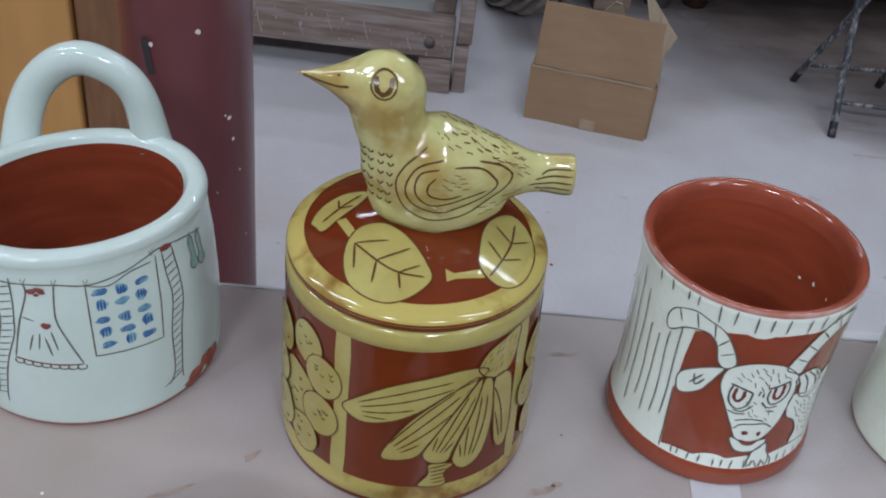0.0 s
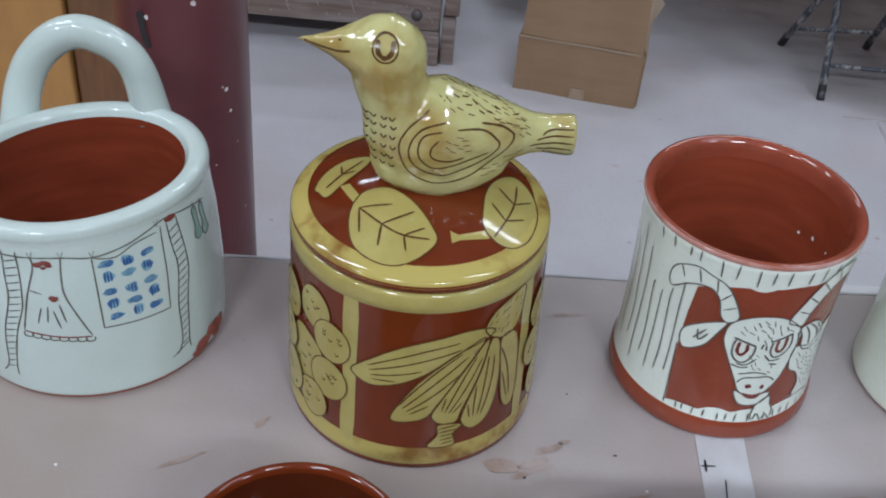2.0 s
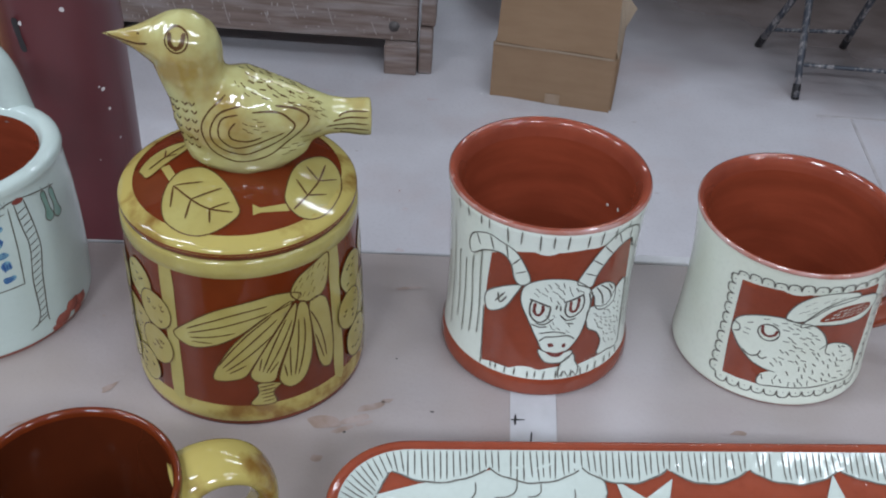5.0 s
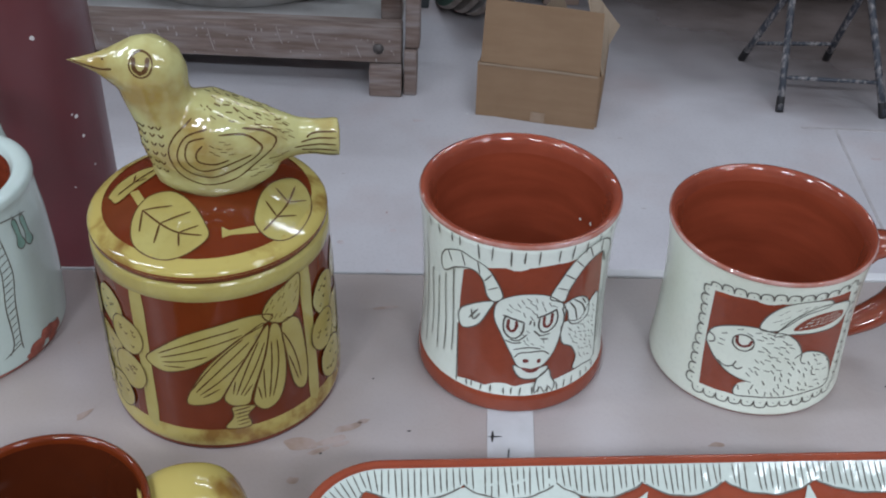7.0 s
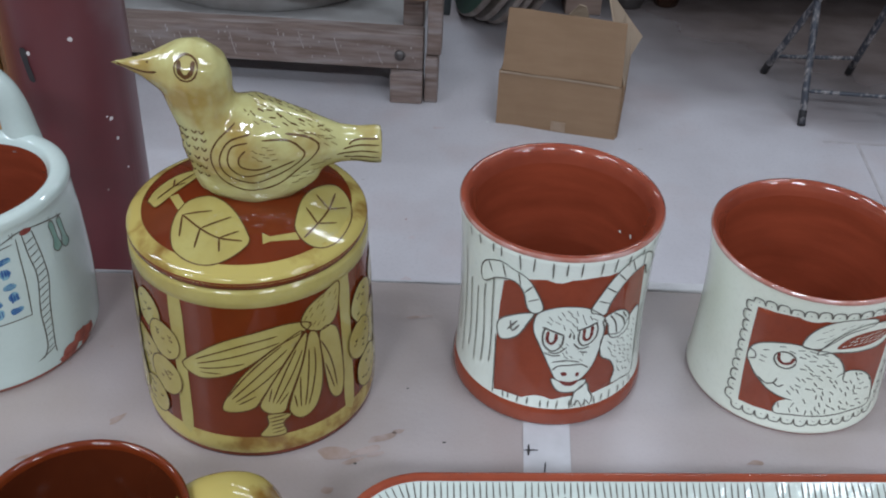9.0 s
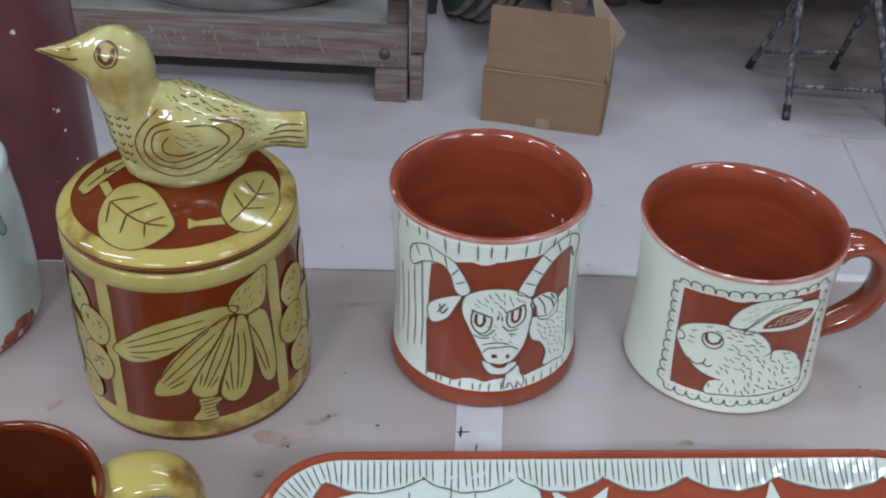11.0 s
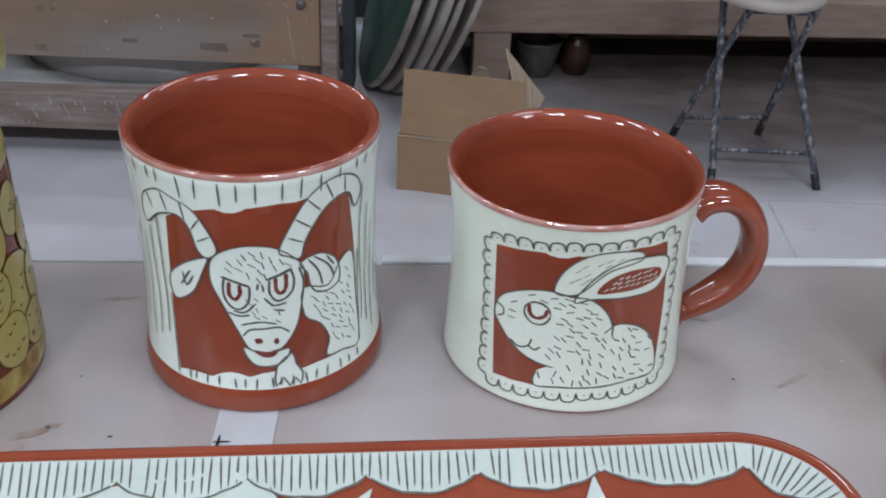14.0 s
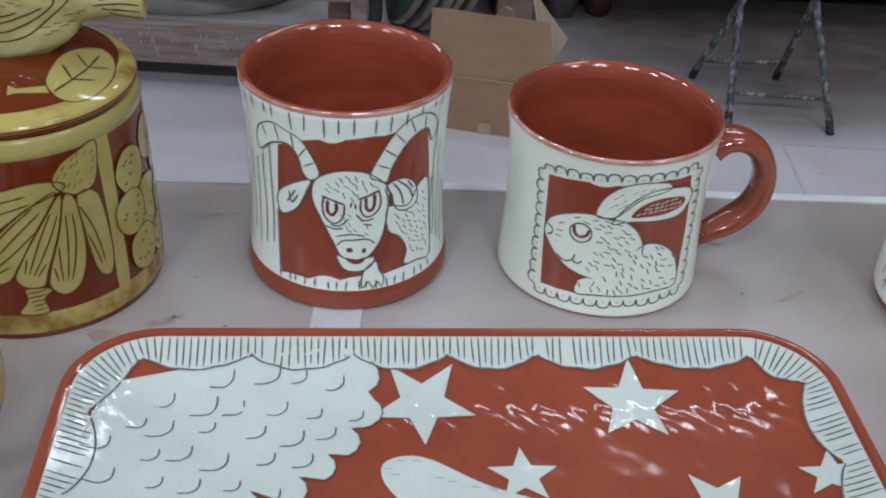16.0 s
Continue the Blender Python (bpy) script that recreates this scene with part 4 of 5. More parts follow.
# ---- the pale pot with the washing line ----
LEFT_POT = Pot([(49, 0), (51.9, 1.5), (52.7, 5), (52.2, 25), (50.0, 50), (48.3, 62), (47.2, 72), (46.8, 75)], 0.005, 0.10, 0.0, scale=48.0, seed=1.0, axis=math.radians(38))
pot = thing("washing_line_pot", -0.2850, -0.0068, 0.75, "pale blue-white glazed pot painted with a washing line", "pot")
P = LEFT_POT
W = P.wrap
part("foot", P.turn([(0, 1.5), (46, 1.5), (48, 0)] + dense([(48, 0), (51.5, 0.5), (52.3, 2.2)])), BARE, pot, "bare terracotta foot")
part("wall", P.turn(dense([(52.3, 2.2), (52.7, 5), (52.2, 25), (50.0, 50), (48.3, 62), (47.3, 70.5)])), PALE, pot)
part("rim", P.turn(dense([(47.3, 70.5), (47.3, 72.5), (47.5, 74.8), (46.6, 77.2), (43.8, 78.4), (40.4, 77.6), (38.6, 74.5)])), PALE, pot, "thick rolled pale rim")
part("interior", P.turn(dense([(38.6, 74.5), (40.4, 60), (44, 35), (43, 12), (36, 6), (0, 5)])), RED_IN, pot, "red glazed interior")
path = [p - Vector((-0.2865, -0.0105, 0.75)) for p in curve([(-0.3225, 0.0235, 0.8195), (-0.3212, 0.0290, 0.8335), (-0.3160, 0.0330, 0.8465), (-0.3065, 0.0350, 0.8565), (-0.2960, 0.0360, 0.8605),
                                                             (-0.2860, 0.0368, 0.8575), (-0.2778, 0.0375, 0.8510), (-0.2728, 0.0370, 0.8405), (-0.2690, 0.0345, 0.8235)], 5)]
part("handle", sweep([p - Vector((0, 0, 0.0020)) for p in path], 0.0125, 0.0148, (0, 1, 0), 18, lambda t: 1.0 + 0.22 * abs(2 * t - 1) ** 6), PALE, pot, "pale looped handle standing on the rim")
lines, maroon, teal, bare = [bmesh.new() for _ in range(4)]
# rope, dress, quilt, prop and socks, in millimetres round the wall
stroke(lines, curve([(-60, 70), (-40, 69), (-12.5, 67.2), (-5.1, 67.0), (7.3, 66.6), (18.8, 65.0), (32.8, 66.6), (42.7, 69.0), (50.9, 70.6), (62.6, 69.0), (74.6, 66.4)], 6), W, 0.25, 0.45)
stroke(lines, curve([(-4.2, 66.7), (-3.8, 62.4), (-6.8, 50.4), (-9.5, 34.5)], 5), W, 0.25, 0.5)
stroke(lines, curve([(6.5, 66.6), (6.0, 58.4), (6.5, 50.9), (10.7, 39.9), (14.2, 31.8)], 5), W, 0.25, 0.5)
for i in range(8):
    u = -8.2 + 3.1 * i
    v = 33.6 - 0.32 * i
    stroke(lines, curve([(u - 1.5, v), (u - 1.2, v - 1.8), (u + 1.2, v - 1.8), (u + 1.5, v)], 3), W, 0.25, 0.45)
stroke(maroon, curve([(-9.6, 34.2), (-2.5, 33.0), (5.8, 32.0), (14.1, 31.6)], 5), W, 0.28, 0.5)
for pts in ([(-2.4, 45.5), (-4.1, 38.4)], [(0, 46.2), (-0.7, 38.8)], [(4.0, 47.1), (5.8, 38.9)], [(1.7, 44.4), (3.7, 36.2)], [(-5.6, 53), (-1.5, 51.6)]):
    stroke(lines, pts, W, 0.25, 0.45)
for u, v, r in ((-1.6, 64.4, 1.7), (0.2, 64.9, 1.5), (1.8, 64.2, 1.7), (2.6, 49.5, 1.8), (0.0, 62.6, 1.0)):
    dot = bmesh.new()
    fill(dot, blob(u, v, r, r * 0.75, 9, 0.3), W, 0.28, 2)
    part("maroon_dot", dot, MAROON, pot, "maroon brushed dot")
stroke(lines, [(17.9, 65.2), (18.3, 50), (18.7, 34.4), (32, 33.6), (45.0, 33.0), (46.6, 48), (48.2, 68.5)], W, 0.25, 0.45)
stroke(lines, curve([(18.6, 64.6), (27, 63.0), (36, 66), (46, 66.8)], 4), W, 0.25, 0.4)
for i in range(3):
    for j in range(5):
        # brushed dabs, dark upright strokes and pale wide ones by turns
        u, v, k = 23.2 + 8.2 * i + random.uniform(-0.9, 0.9), 38.0 + 5.7 * j + random.uniform(-0.6, 0.6), (i + j) % 2
        blue = bmesh.new()
        fill(blue, curve(blob(u, v, 2.5 if k else 2.9, 2.3 if k else 1.5, 9, 0.22), 3, True), W, 0.22, 2.5)
        for n in (-1, 0, 1):
            if k:
                stroke(blue, [(u + n * 1.2, v + random.uniform(1.2, 2.4)), (u + n * 1.3, v - random.uniform(1.2, 2.4))], W, 0.32, 0.65, 1)
            else:
                stroke(blue, [(u - random.uniform(1.4, 3.0), v + n * 0.9), (u + random.uniform(1.4, 3.0), v + n * 0.9 + 0.2)], W, 0.32, 0.28, 1)
        part("quilt_spot", blue, [BLUE, DEEP_BLUE], pot, "blue brushed quilt spot")
PROP_V, PROP_L, PROP_R = [9.7, 15.5, 31.7, 44.2, 50.9, 58.2, 69.2], [44.6, 47.6, 48.7, 51.4, 52.2, 51.6, 51.3], [50.8, 51.0, 53.4, 56.8, 57.3, 57.3, 56.4]
for u0 in (0.0, -66.0):
    for side in (PROP_L, PROP_R):
        stroke(lines, curve([(u0 + u, v) for u, v in zip(side, PROP_V)], 5), W, 0.25, 0.45)
    for i in range(17):
        v = 13 + 3.2 * i
        stroke(lines, [(u0 + float(np.interp(v, PROP_V, PROP_L)), v), (u0 + float(np.interp(v, PROP_V, PROP_R)), v + 1.6)], W, 0.25, 0.4)
dot = bmesh.new()
fill(dot, blob(53.6, 69.6, 3.0, 1.4, 12, 0.1), W, 0.28, 2)
part("prop_end", dot, MAROON, pot, "maroon end of the painted prop")
stroke(lines, [(42, 9.4), (51, 13)], W, 0.25, 0.45)
for u, v in ((66.5, 61.5), (71.5, 60.5)):
    c = curve([(u - 1.2, v + 5), (u + 1.4, v + 5), (u + 1.6, v - 3), (u + 2.4, v - 7), (u - 0.6, v - 8.5), (u - 2.4, v - 6), (u - 1.0, v - 2)], 4, True)
    fill(teal, c, W, 0.22, 2.5)
    stroke(lines, c + [c[0]], W, 0.3, 0.4)
    stroke(lines, [(u, v + 5), (u + 0.2, v + 8)], W, 0.3, 0.4)
for u, v in ((-4.4, 67.2), (6.6, 66.8), (18.2, 65.4), (46.6, 69.6)):
    stroke(lines, [(u - 0.9, v + 2), (u, v - 0.6), (u + 1.0, v + 2.2)], W, 0.25, 0.45)
for u, v, r in ((58, 5.5, 3.4), (64, 8.5, 3.0), (70, 6.5, 3.2), (54, 2.6, 2.4), (67, 3.5, 3)):
    fill(bare, curve(blob(u, v, r * 1.3, r, 9, 0.25), 3, True), lambda p, q, l, u=u, v=v, r=r: W(p, q, l + 0.9 * max(0.0, 1 - ((p - u) ** 2 + (q - v) ** 2) / (r * r * 1.2))), 0.25, 1.2)
part("pen_drawing", lines, LINE, pot, "thin dark painted washing-line drawing")
part("dress_hem", maroon, MAROON, pot, "maroon painted hem line")
part("sock_drawing", teal, TEAL, pot, "green painted socks")
part("bare_patch", bare, BARE, pot, "chipped bare terracotta patches")
lean(pot, 0.014, 0.03)

# ---- the brown mug at the front ----
FRONT_POT = Pot([(28, 0), (31, 1), (33, 20), (33.6, 50), (34.4, 70)], 0.004, seed=3.0)
mug = thing("yellow_handled_mug", -0.1742, -0.1740, 0.75, "brown-lined mug with a yellow glazed outside and handle", "mug")
P = FRONT_POT
part("wall", P.turn([(0, 1.5), (26, 1.5), (28, 0)] + dense([(28, 0), (31, 1), (33, 20), (33.6, 50), (34.4, 69)])), HONEY, mug)
part("lip", P.turn(dense([(34.4, 69), (34.7, 71.2), (34.3, 73.0), (33.3, 73.5), (32.2, 72.7), (31.7, 71)])), BROWN, mug, "glossy dark brown lip")
part("interior", P.turn(dense([(31.7, 71), (31.0, 60), (30.4, 30), (28, 7), (0, 5)])), BROWN_IN, mug, "dark brown glazed interior")
A = math.radians(24)
path = [on_side(p.x, p.y, A) for p in curve([(33.6, 63), (39, 66.5), (47, 67.5), (56, 63.5), (61, 54), (60, 41), (53, 29), (42, 21), (33.4, 16)], 5)]
part("handle", sweep(path, 0.0195, 0.0085, (-math.sin(A), math.cos(A), 0), 18, lambda t: 1.0 + 0.3 * abs(2 * t - 1) ** 4), HONEY, mug, "glossy yellow strap handle")

# ---- the pot at the table's far side ----
RIGHT_POT = Pot([(38, 0), (41, 1), (42.5, 6), (42.0, 40), (42.5, 80), (43, 86)], 0.004, scale=42, seed=5.0)
mug = thing("line_drawn_pot", 0.2535, -0.0190, 0.75, "white slip pot with line drawing and red foot", "pot")
P = RIGHT_POT
W = P.wrap
part("foot", P.turn([(0, 1.2), (36, 1.2), (38, 0)] + dense([(38, 0), (41, 1), (42.3, 4.5)])), RED, mug, "red foot band")
part("wall", P.turn(dense([(42.3, 4.5), (42.5, 10), (42.0, 40), (42.5, 80)])), WHITE, mug)
part("lip", P.turn(dense([(42.5, 80), (43, 84), (42.6, 86.4), (41, 86.6), (39.6, 84)])), LIP, mug)
part("interior", P.turn(dense([(39.6, 84), (38.5, 60), (38, 15), (34, 6), (0, 5)])), RED_IN, mug)
panel, lines = bmesh.new(), bmesh.new()
fill(panel, [(-52, 14), (-50, 50), (-20, 52), (-18, 12)], W, 0.2)
for u in (-66, -62, -57, -54):
    stroke(lines, [(u, 9 + random.uniform(0, 6)), (u + 0.8, 40), (u - 0.4, 72)], W, 0.4, 0.5)
stroke(lines, [(-68, 38), (-54, 36)], W, 0.4, 0.5)
stroke(lines, [(-64, 12), (-54, 20), (-50, 22)], W, 0.4, 0.5)
part("panel", panel, RED, mug, "carved red panel")
part("incised_drawing", lines, LINE, mug)

# ---- the tray ----
TRAY_W, TRAY_D, TRAY_C = 127.5, 86.0, 30.0
TRAY_X, TRAY_Y = 0.0343, -0.1959
tray = thing("platter", TRAY_X, TRAY_Y, 0.75, "rectangular red platter with white clouds, stars and hatched scalloped border", "platter", rz=5.0)


def edge_gap(x, y):
    """How far inside the rounded outline a point lies."""
    qx, qy = abs(x) - (TRAY_W - TRAY_C), abs(y) - (TRAY_D - TRAY_C)
    return -(math.hypot(max(qx, 0), max(qy, 0)) + min(max(qx, qy), 0) - TRAY_C)


def tray_z(d):
    return float(np.interp(d, [0, 1.5, 4, 10, 18, 30, 60], [43.8, 45.0, 44.0, 41.0, 37.8, 35.2, 34.0]))


def ripple(x, y):
    near = min(max((y - (TRAY_D - 46)) / 12, 0), 1)
    return (0.05 + 0.30 * near) * math.sin(x * 0.62 + 1.3 * math.sin(y * 0.37)) * math.sin(y * 0.55 + 0.9 * math.sin(x * 0.31)) + 0.12 * math.sin(x * 0.17 + y * 0.11)


def tray_wrap(u, v, lift):
    d = edge_gap(u, v)
    return Vector((u / 1000, v / 1000, (tray_z(d) + lift + ripple(u, v) * min(max((d - 5) / 8, 0), 1)) / 1000))


def outline_at(inset, n=160):
    """The rounded outline moved inward, n points that keep abreast of one another at every inset."""
    w, dd, mid = TRAY_W - TRAY_C, TRAY_D - TRAY_C, TRAY_C - 8
    arc = mid * math.pi / 2
    runs = [(arc, (w, dd), 0), (2 * w, (w, dd), 90), (arc, (-w, dd), 90), (2 * dd, (-w, dd), 180), (arc, (-w, -dd), 180), (2 * w, (-w, -dd), 270), (arc, (w, -dd), 270), (2 * dd, (w, -dd), 0)]
    total = sum(r[0] for r in runs)
    out = []
    for i in range(n):
        s = total * i / n
        for k, (length, core, a) in enumerate(runs):
            if s < length or k == 7:
                break
            s -= length
        if k % 2 == 0:
            ang = math.radians(a) + s / mid
            x, y = core
        else:
            ang = math.radians(a)
            x, y = core[0] - s * math.sin(ang), core[1] + s * math.cos(ang)
        r = TRAY_C - inset
        out.append((x + r * math.cos(ang), y + r * math.sin(ang)))
    return out


def ring(insets_heights, n=240):
    bm = bmesh.new()
    rows = []
    for inset, z in insets_heights:
        rows.append([bm.verts.new((x / 1000, y / 1000, z / 1000)) for x, y in outline_at(inset, n)])
    for a, b in zip(rows, rows[1:]):
        for i in range(n):
            j = (i + 1) % n
            bm.faces.new((a[i], a[j], b[j], b[i]))
    return bm, rows


bm, rows = ring([(26, 0), (22, 0), (20, 3), (10, 22), (3, 36), (0.4, 42), (0, 43.8), (0.6, 44.9), (1.8, 45.0), (3.2, 44.4)])
bm.faces.new(rows[0][::-1])
part("rim", bm, RED, tray, "red clay rim and flared underside")
bm = bmesh.new()
fill(bm, outline_at(3.2, 200), tray_wrap, -0.05, 2.5)
part("well", bm, RED, tray, "red glazed rippled well")
# the white border: scalloped on its inner side
band, cloud, lines = [bmesh.new() for _ in range(3)]
N = 640
outer, inner_a, inner_b = outline_at(4.2, N), outline_at(10.0, N), outline_at(15.5, N)
# where the scallops meet, in millimetres round the tray
CUSPS = [-32, 6, 30, 71, 105, 135, 167, 201, 238, 271] + [271 + 34.6 * k for k in range(1, 14)] + [758]
AROUND = 4 * 22 * math.pi / 2 + 4 * (TRAY_W - TRAY_C) + 4 * (TRAY_D - TRAY_C)


def scallop(i):
    s = AROUND * i / N
    k = max(q for q in range(len(CUSPS) - 1) if CUSPS[q] <= s + 1e-6)
    return (s - CUSPS[k]) / (CUSPS[k + 1] - CUSPS[k])


grid = []
for i in range(N):
    f = scallop(i)
    k = max(math.sin(math.pi * f), 0.0) ** 0.7
    a = Vector(inner_a[i]).lerp(Vector(inner_b[i]), k)
    o = Vector(outer[i])
    grid.append([band.verts.new(tray_wrap(*o.lerp(a, t), 0.30)) for t in (0, 0.2, 0.4, 0.6, 0.8, 1.0)])
    if i % 2 == 0 and random.random() < 0.93:
        stroke(lines, [o.lerp(a, 0.04), o.lerp(a, random.uniform(0.8, 0.96)) + Vector((random.uniform(-0.6, 0.6), 0))], tray_wrap, 0.5, 0.42)
for i in range(0, N):
    f0, f1 = scallop(i), scallop(i + 1)
    if f1 > f0:
        ends = [Vector(inner_a[q % N]).lerp(Vector(inner_b[q % N]), max(math.sin(math.pi * f), 0.0) ** 0.7) for q, f in ((i, f0), (i + 1, f1))]
        stroke(lines, ends, tray_wrap, 0.62, 0.45, taper=False)
for i in range(N):
    j = (i + 1) % N
    for k in range(5):
        band.faces.new((grid[i][k], grid[j][k], grid[j][k + 1], grid[i][k + 1]))
part("border", band, PLATTER, tray, "white scalloped border")


def star(cx, cy, r, turn, squash=1.0):
    return [(cx + (r if i % 2 == 0 else r * 0.42) * math.sin(turn + i * math.pi / 5) * squash, cy + (r if i % 2 == 0 else r * 0.42) * math.cos(turn + i * math.pi / 5)) for i in range(10)]


def to_tray(x, y):
    c, s = math.cos(math.radians(5)), math.sin(math.radians(5))
    x, y = (x - TRAY_X) * 1000, (y - TRAY_Y) * 1000
    return (x * c + y * s, -x * s + y * c)


for x, y, r, turn in ((0.0172, -0.1395, 18.0, 0.62), (0.0868, -0.1335, 17.0, 0.05), (0.0495, -0.1675, 11.5, 0.0), (0.1090, -0.1745, 14.0, 0.72), (0.1440, -0.1640, 9.5, 0.2),
                      (0.0200, -0.2150, 12, 0.4), (0.0900, -0.2250, 13, 0.3), (-0.02, -0.2300, 11, 0.9)):
    stars = bmesh.new()
    fill(stars, star(*to_tray(x, y), r, turn), tray_wrap, 0.32, 3)
    part("star", stars, PLATTER, tray, "white slip star")
edge = []
for x, y in ((-0.084, -0.143), (-0.066, -0.134), (-0.040, -0.127), (-0.012, -0.121)):
    edge.append(to_tray(x, y))
for x, y, r in ((-0.0040, -0.1310, 6.5), (-0.0020, -0.1450, 6.5), (-0.0080, -0.1580, 6.5), (-0.0140, -0.1690, 6.0), (-0.0220, -0.1790, 6.5), (-0.0360, -0.1860, 7.0), (-0.0520, -0.1920, 7)):
    cx, cy = to_tray(x, y)
    edge += [(cx + r * math.cos(math.radians(a)), cy + r * math.sin(math.radians(a))) for a in (55, 25, -5, -35, -65)]
edge += [to_tray(-0.066, -0.2000), to_tray(-0.084, -0.195), to_tray(-0.086, -0.175)]
fill(cloud, edge, tray_wrap, 0.36, 3)
stroke(lines, [Vector(p) for p in edge[4:39]], tray_wrap, 0.55, 0.3)
for i in range(7):
    for j in range(6):
        p = Vector(to_tray(-0.080 + 0.0125 * i + 0.006 * (j % 2) + random.uniform(-0.003, 0.003), -0.192 + 0.0115 * j + random.uniform(-0.002, 0.002)))
        if inside(p, edge) and inside(p + Vector((5, 4)), edge) and inside(p - Vector((4, 4)), edge):
            k = random.uniform(0.7, 1.35)
            stroke(lines, curve([p + Vector((-3.6 * k, -2.2 * k)), p + Vector((0.4 * k, -2.0 * k)), p + Vector((2.8 * k, 0.2 * k)), p + Vector((3.0 * k, 3.8 * k))], 4), tray_wrap, 0.6, 0.4)
part("cloud", cloud, PLATTER, tray, "white slip cloud")
cloud = bmesh.new()
c = curve([to_tray(0.006, -0.1665), to_tray(0.018, -0.1625), to_tray(0.038, -0.1720), to_tray(0.060, -0.180), to_tray(0.075, -0.195), to_tray(0.04, -0.2000), to_tray(0.012, -0.1800)], 5, True)
fill(cloud, c, tray_wrap, 0.36, 3)
dashes(lines, tray_wrap, c, 24, 2.6, 0.6, 0.4, lambda u, v: -0.1)
part("pale_shape", cloud, PLATTER, tray, "white slip rounded shape")
part("incised_drawing", lines, LINE, tray, "thin grey hatching and cloud curls")

# ---- the red post and the board beyond the table ----
POST_R = 31.8
post = thing("steel_post", -0.2765, 0.1280, 0.0, "maroon gloss-painted round post with paint specks", "post", kind="structure")
bm = bmesh.new()
bmesh.ops.create_cone(bm, cap_ends=True, segments=64, radius1=POST_R / 1000, radius2=POST_R / 1000, depth=2.9, matrix=Matrix.Translation((0, 0, 1.45)))
part("shaft", bm, POST, post)


def post_wrap(u, v, lift):
    a = u / POST_R - math.pi / 2
    return Vector(((POST_R + lift) / 1000 * math.cos(a), (POST_R + lift) / 1000 * math.sin(a), v / 1000))


bm = bmesh.new()
for u, v, r in ((14, 846, 1.5), (28, 797, 1.4), (30, 784, 1.0), (26, 799, 0.8), (-8, 838, 1.3), (34, 764, 0.8), (38, 720, 1.0), (20, 755, 0.6), (36, 880, 0.9)):
    fill(bm, blob(u, v, r * 0.8, r * 0.95, 8, 0.3), post_wrap, 0.3, 2)
part("paint_specks", bm, SPECK, post, "small white paint specks")
bm = bmesh.new()
fill(bm, curve([(-13.4, 839), (-9.4, 840), (-8.8, 832), (-7.0, 823), (-10.2, 822.5), (-12, 830)], 3, True), post_wrap, 0.3, 3)
part("black_mark", bm, BLACK, post, "black tape mark")

board = thing("plywood_board", -0.40, 0.30, 0.0, "orange varnished board standing on edge behind the post", "board")
part("face", box(-0.60, -0.0035, 0.0, 0.045, 0, 1.35, 0.002), ORANGE, board, smooth=False)
part("edge_strip", box(-0.002, 0.060, 0.004, 0.050, 0, 1.35, 0.002), DARKWOOD, board, "dark brown edge strip", smooth=False)
bm = bmesh.new()
stroke(bm, [(-14, 790), (-14, 812)], lambda u, v, l: Vector((u / 1000, -l / 1000, v / 1000)), 1.0, 2.2)
part("scratch", bm, SPECK, board)
bm = bmesh.new()
stroke(bm, [(-150, 835), (-138, 842), (-152, 850)], lambda u, v, l: Vector((u / 1000, -l / 1000, v / 1000)), 1.0, 3)
part("dark_nick", bm, BLACK, board)

# ---- the low trolley ----
trolley = thing("low_wooden_trolley", -0.17, 1.56, 0.0, "low dusty grey timber trolley with a stained plywood back", "trolley")
part("front_beam", box(-1.25, 0.0, 0.0, 0.045, 0.066, 0.142, 0.004, 0.001), WOOD, trolley, smooth=False)
part("shelf", box(-1.25, -0.005, 0.047, 0.55, 0.112, 0.134, 0.003, 0.001), PLASTER, trolley, smooth=False)
part("back_beam", box(-1.25, 0.0, 0.552, 0.59, 0.066, 0.142, 0.004, 0.001), WOOD, trolley, smooth=False)
part("foot_block", box(-0.064, 0.000, -0.018, 0.05, 0.0, 0.064, 0.003, 0.001), WOOD, trolley, smooth=False)
part("foot_block", box(0.004, 0.030, -0.008, 0.06, 0.0, 0.098, 0.003, 0.001), WOOD, trolley, smooth=False)
part("foot_block", box(-1.20, -1.13, -0.018, 0.05, 0.0, 0.064, 0.003, 0.001), WOOD, trolley, smooth=False)
part("foot_block", box(-0.066, 0.004, 0.50, 0.55, 0.0, 0.110, 0.003, 0.001), WOOD, trolley, smooth=False)
part("corner_post", box(0.006, 0.034, 0.002, 0.05, 0.100, 0.62, 0.003, 0.001), WOOD, trolley, smooth=False)
part("corner_post", box(-0.045, -0.004, 0.050, 0.09, 0.136, 0.62, 0.003, 0.001), WOOD, trolley, smooth=False)
part("back_panel", box(-1.25, 0.003, 0.012, 0.030, 0.208, 0.62, 0.002), PLY, trolley, "brown stained plywood panel", smooth=False)
part("end_panel", box(0.010, 0.036, 0.40, 0.46, 0.0, 0.60, 0.003), DUSK, trolley, "dark painted end frame", smooth=False)
bm = bmesh.new()
bmesh.ops.create_cone(bm, cap_ends=True, segments=20, radius1=0.011, radius2=0.010, depth=0.006, matrix=Matrix.Translation((-0.046, -0.002, 0.098)) @ Matrix.Rotation(math.pi / 2, 4, "X"))
part("bolt", bm, ZINC, trolley, "dull round bolt head")
bm = bmesh.new()
bmesh.ops.create_cone(bm, cap_ends=True, segments=20, radius1=0.009, radius2=0.008, depth=0.006, matrix=Matrix.Translation((-0.03, 0.010, 0.325)) @ Matrix.Rotation(math.pi / 2, 4, "X"))
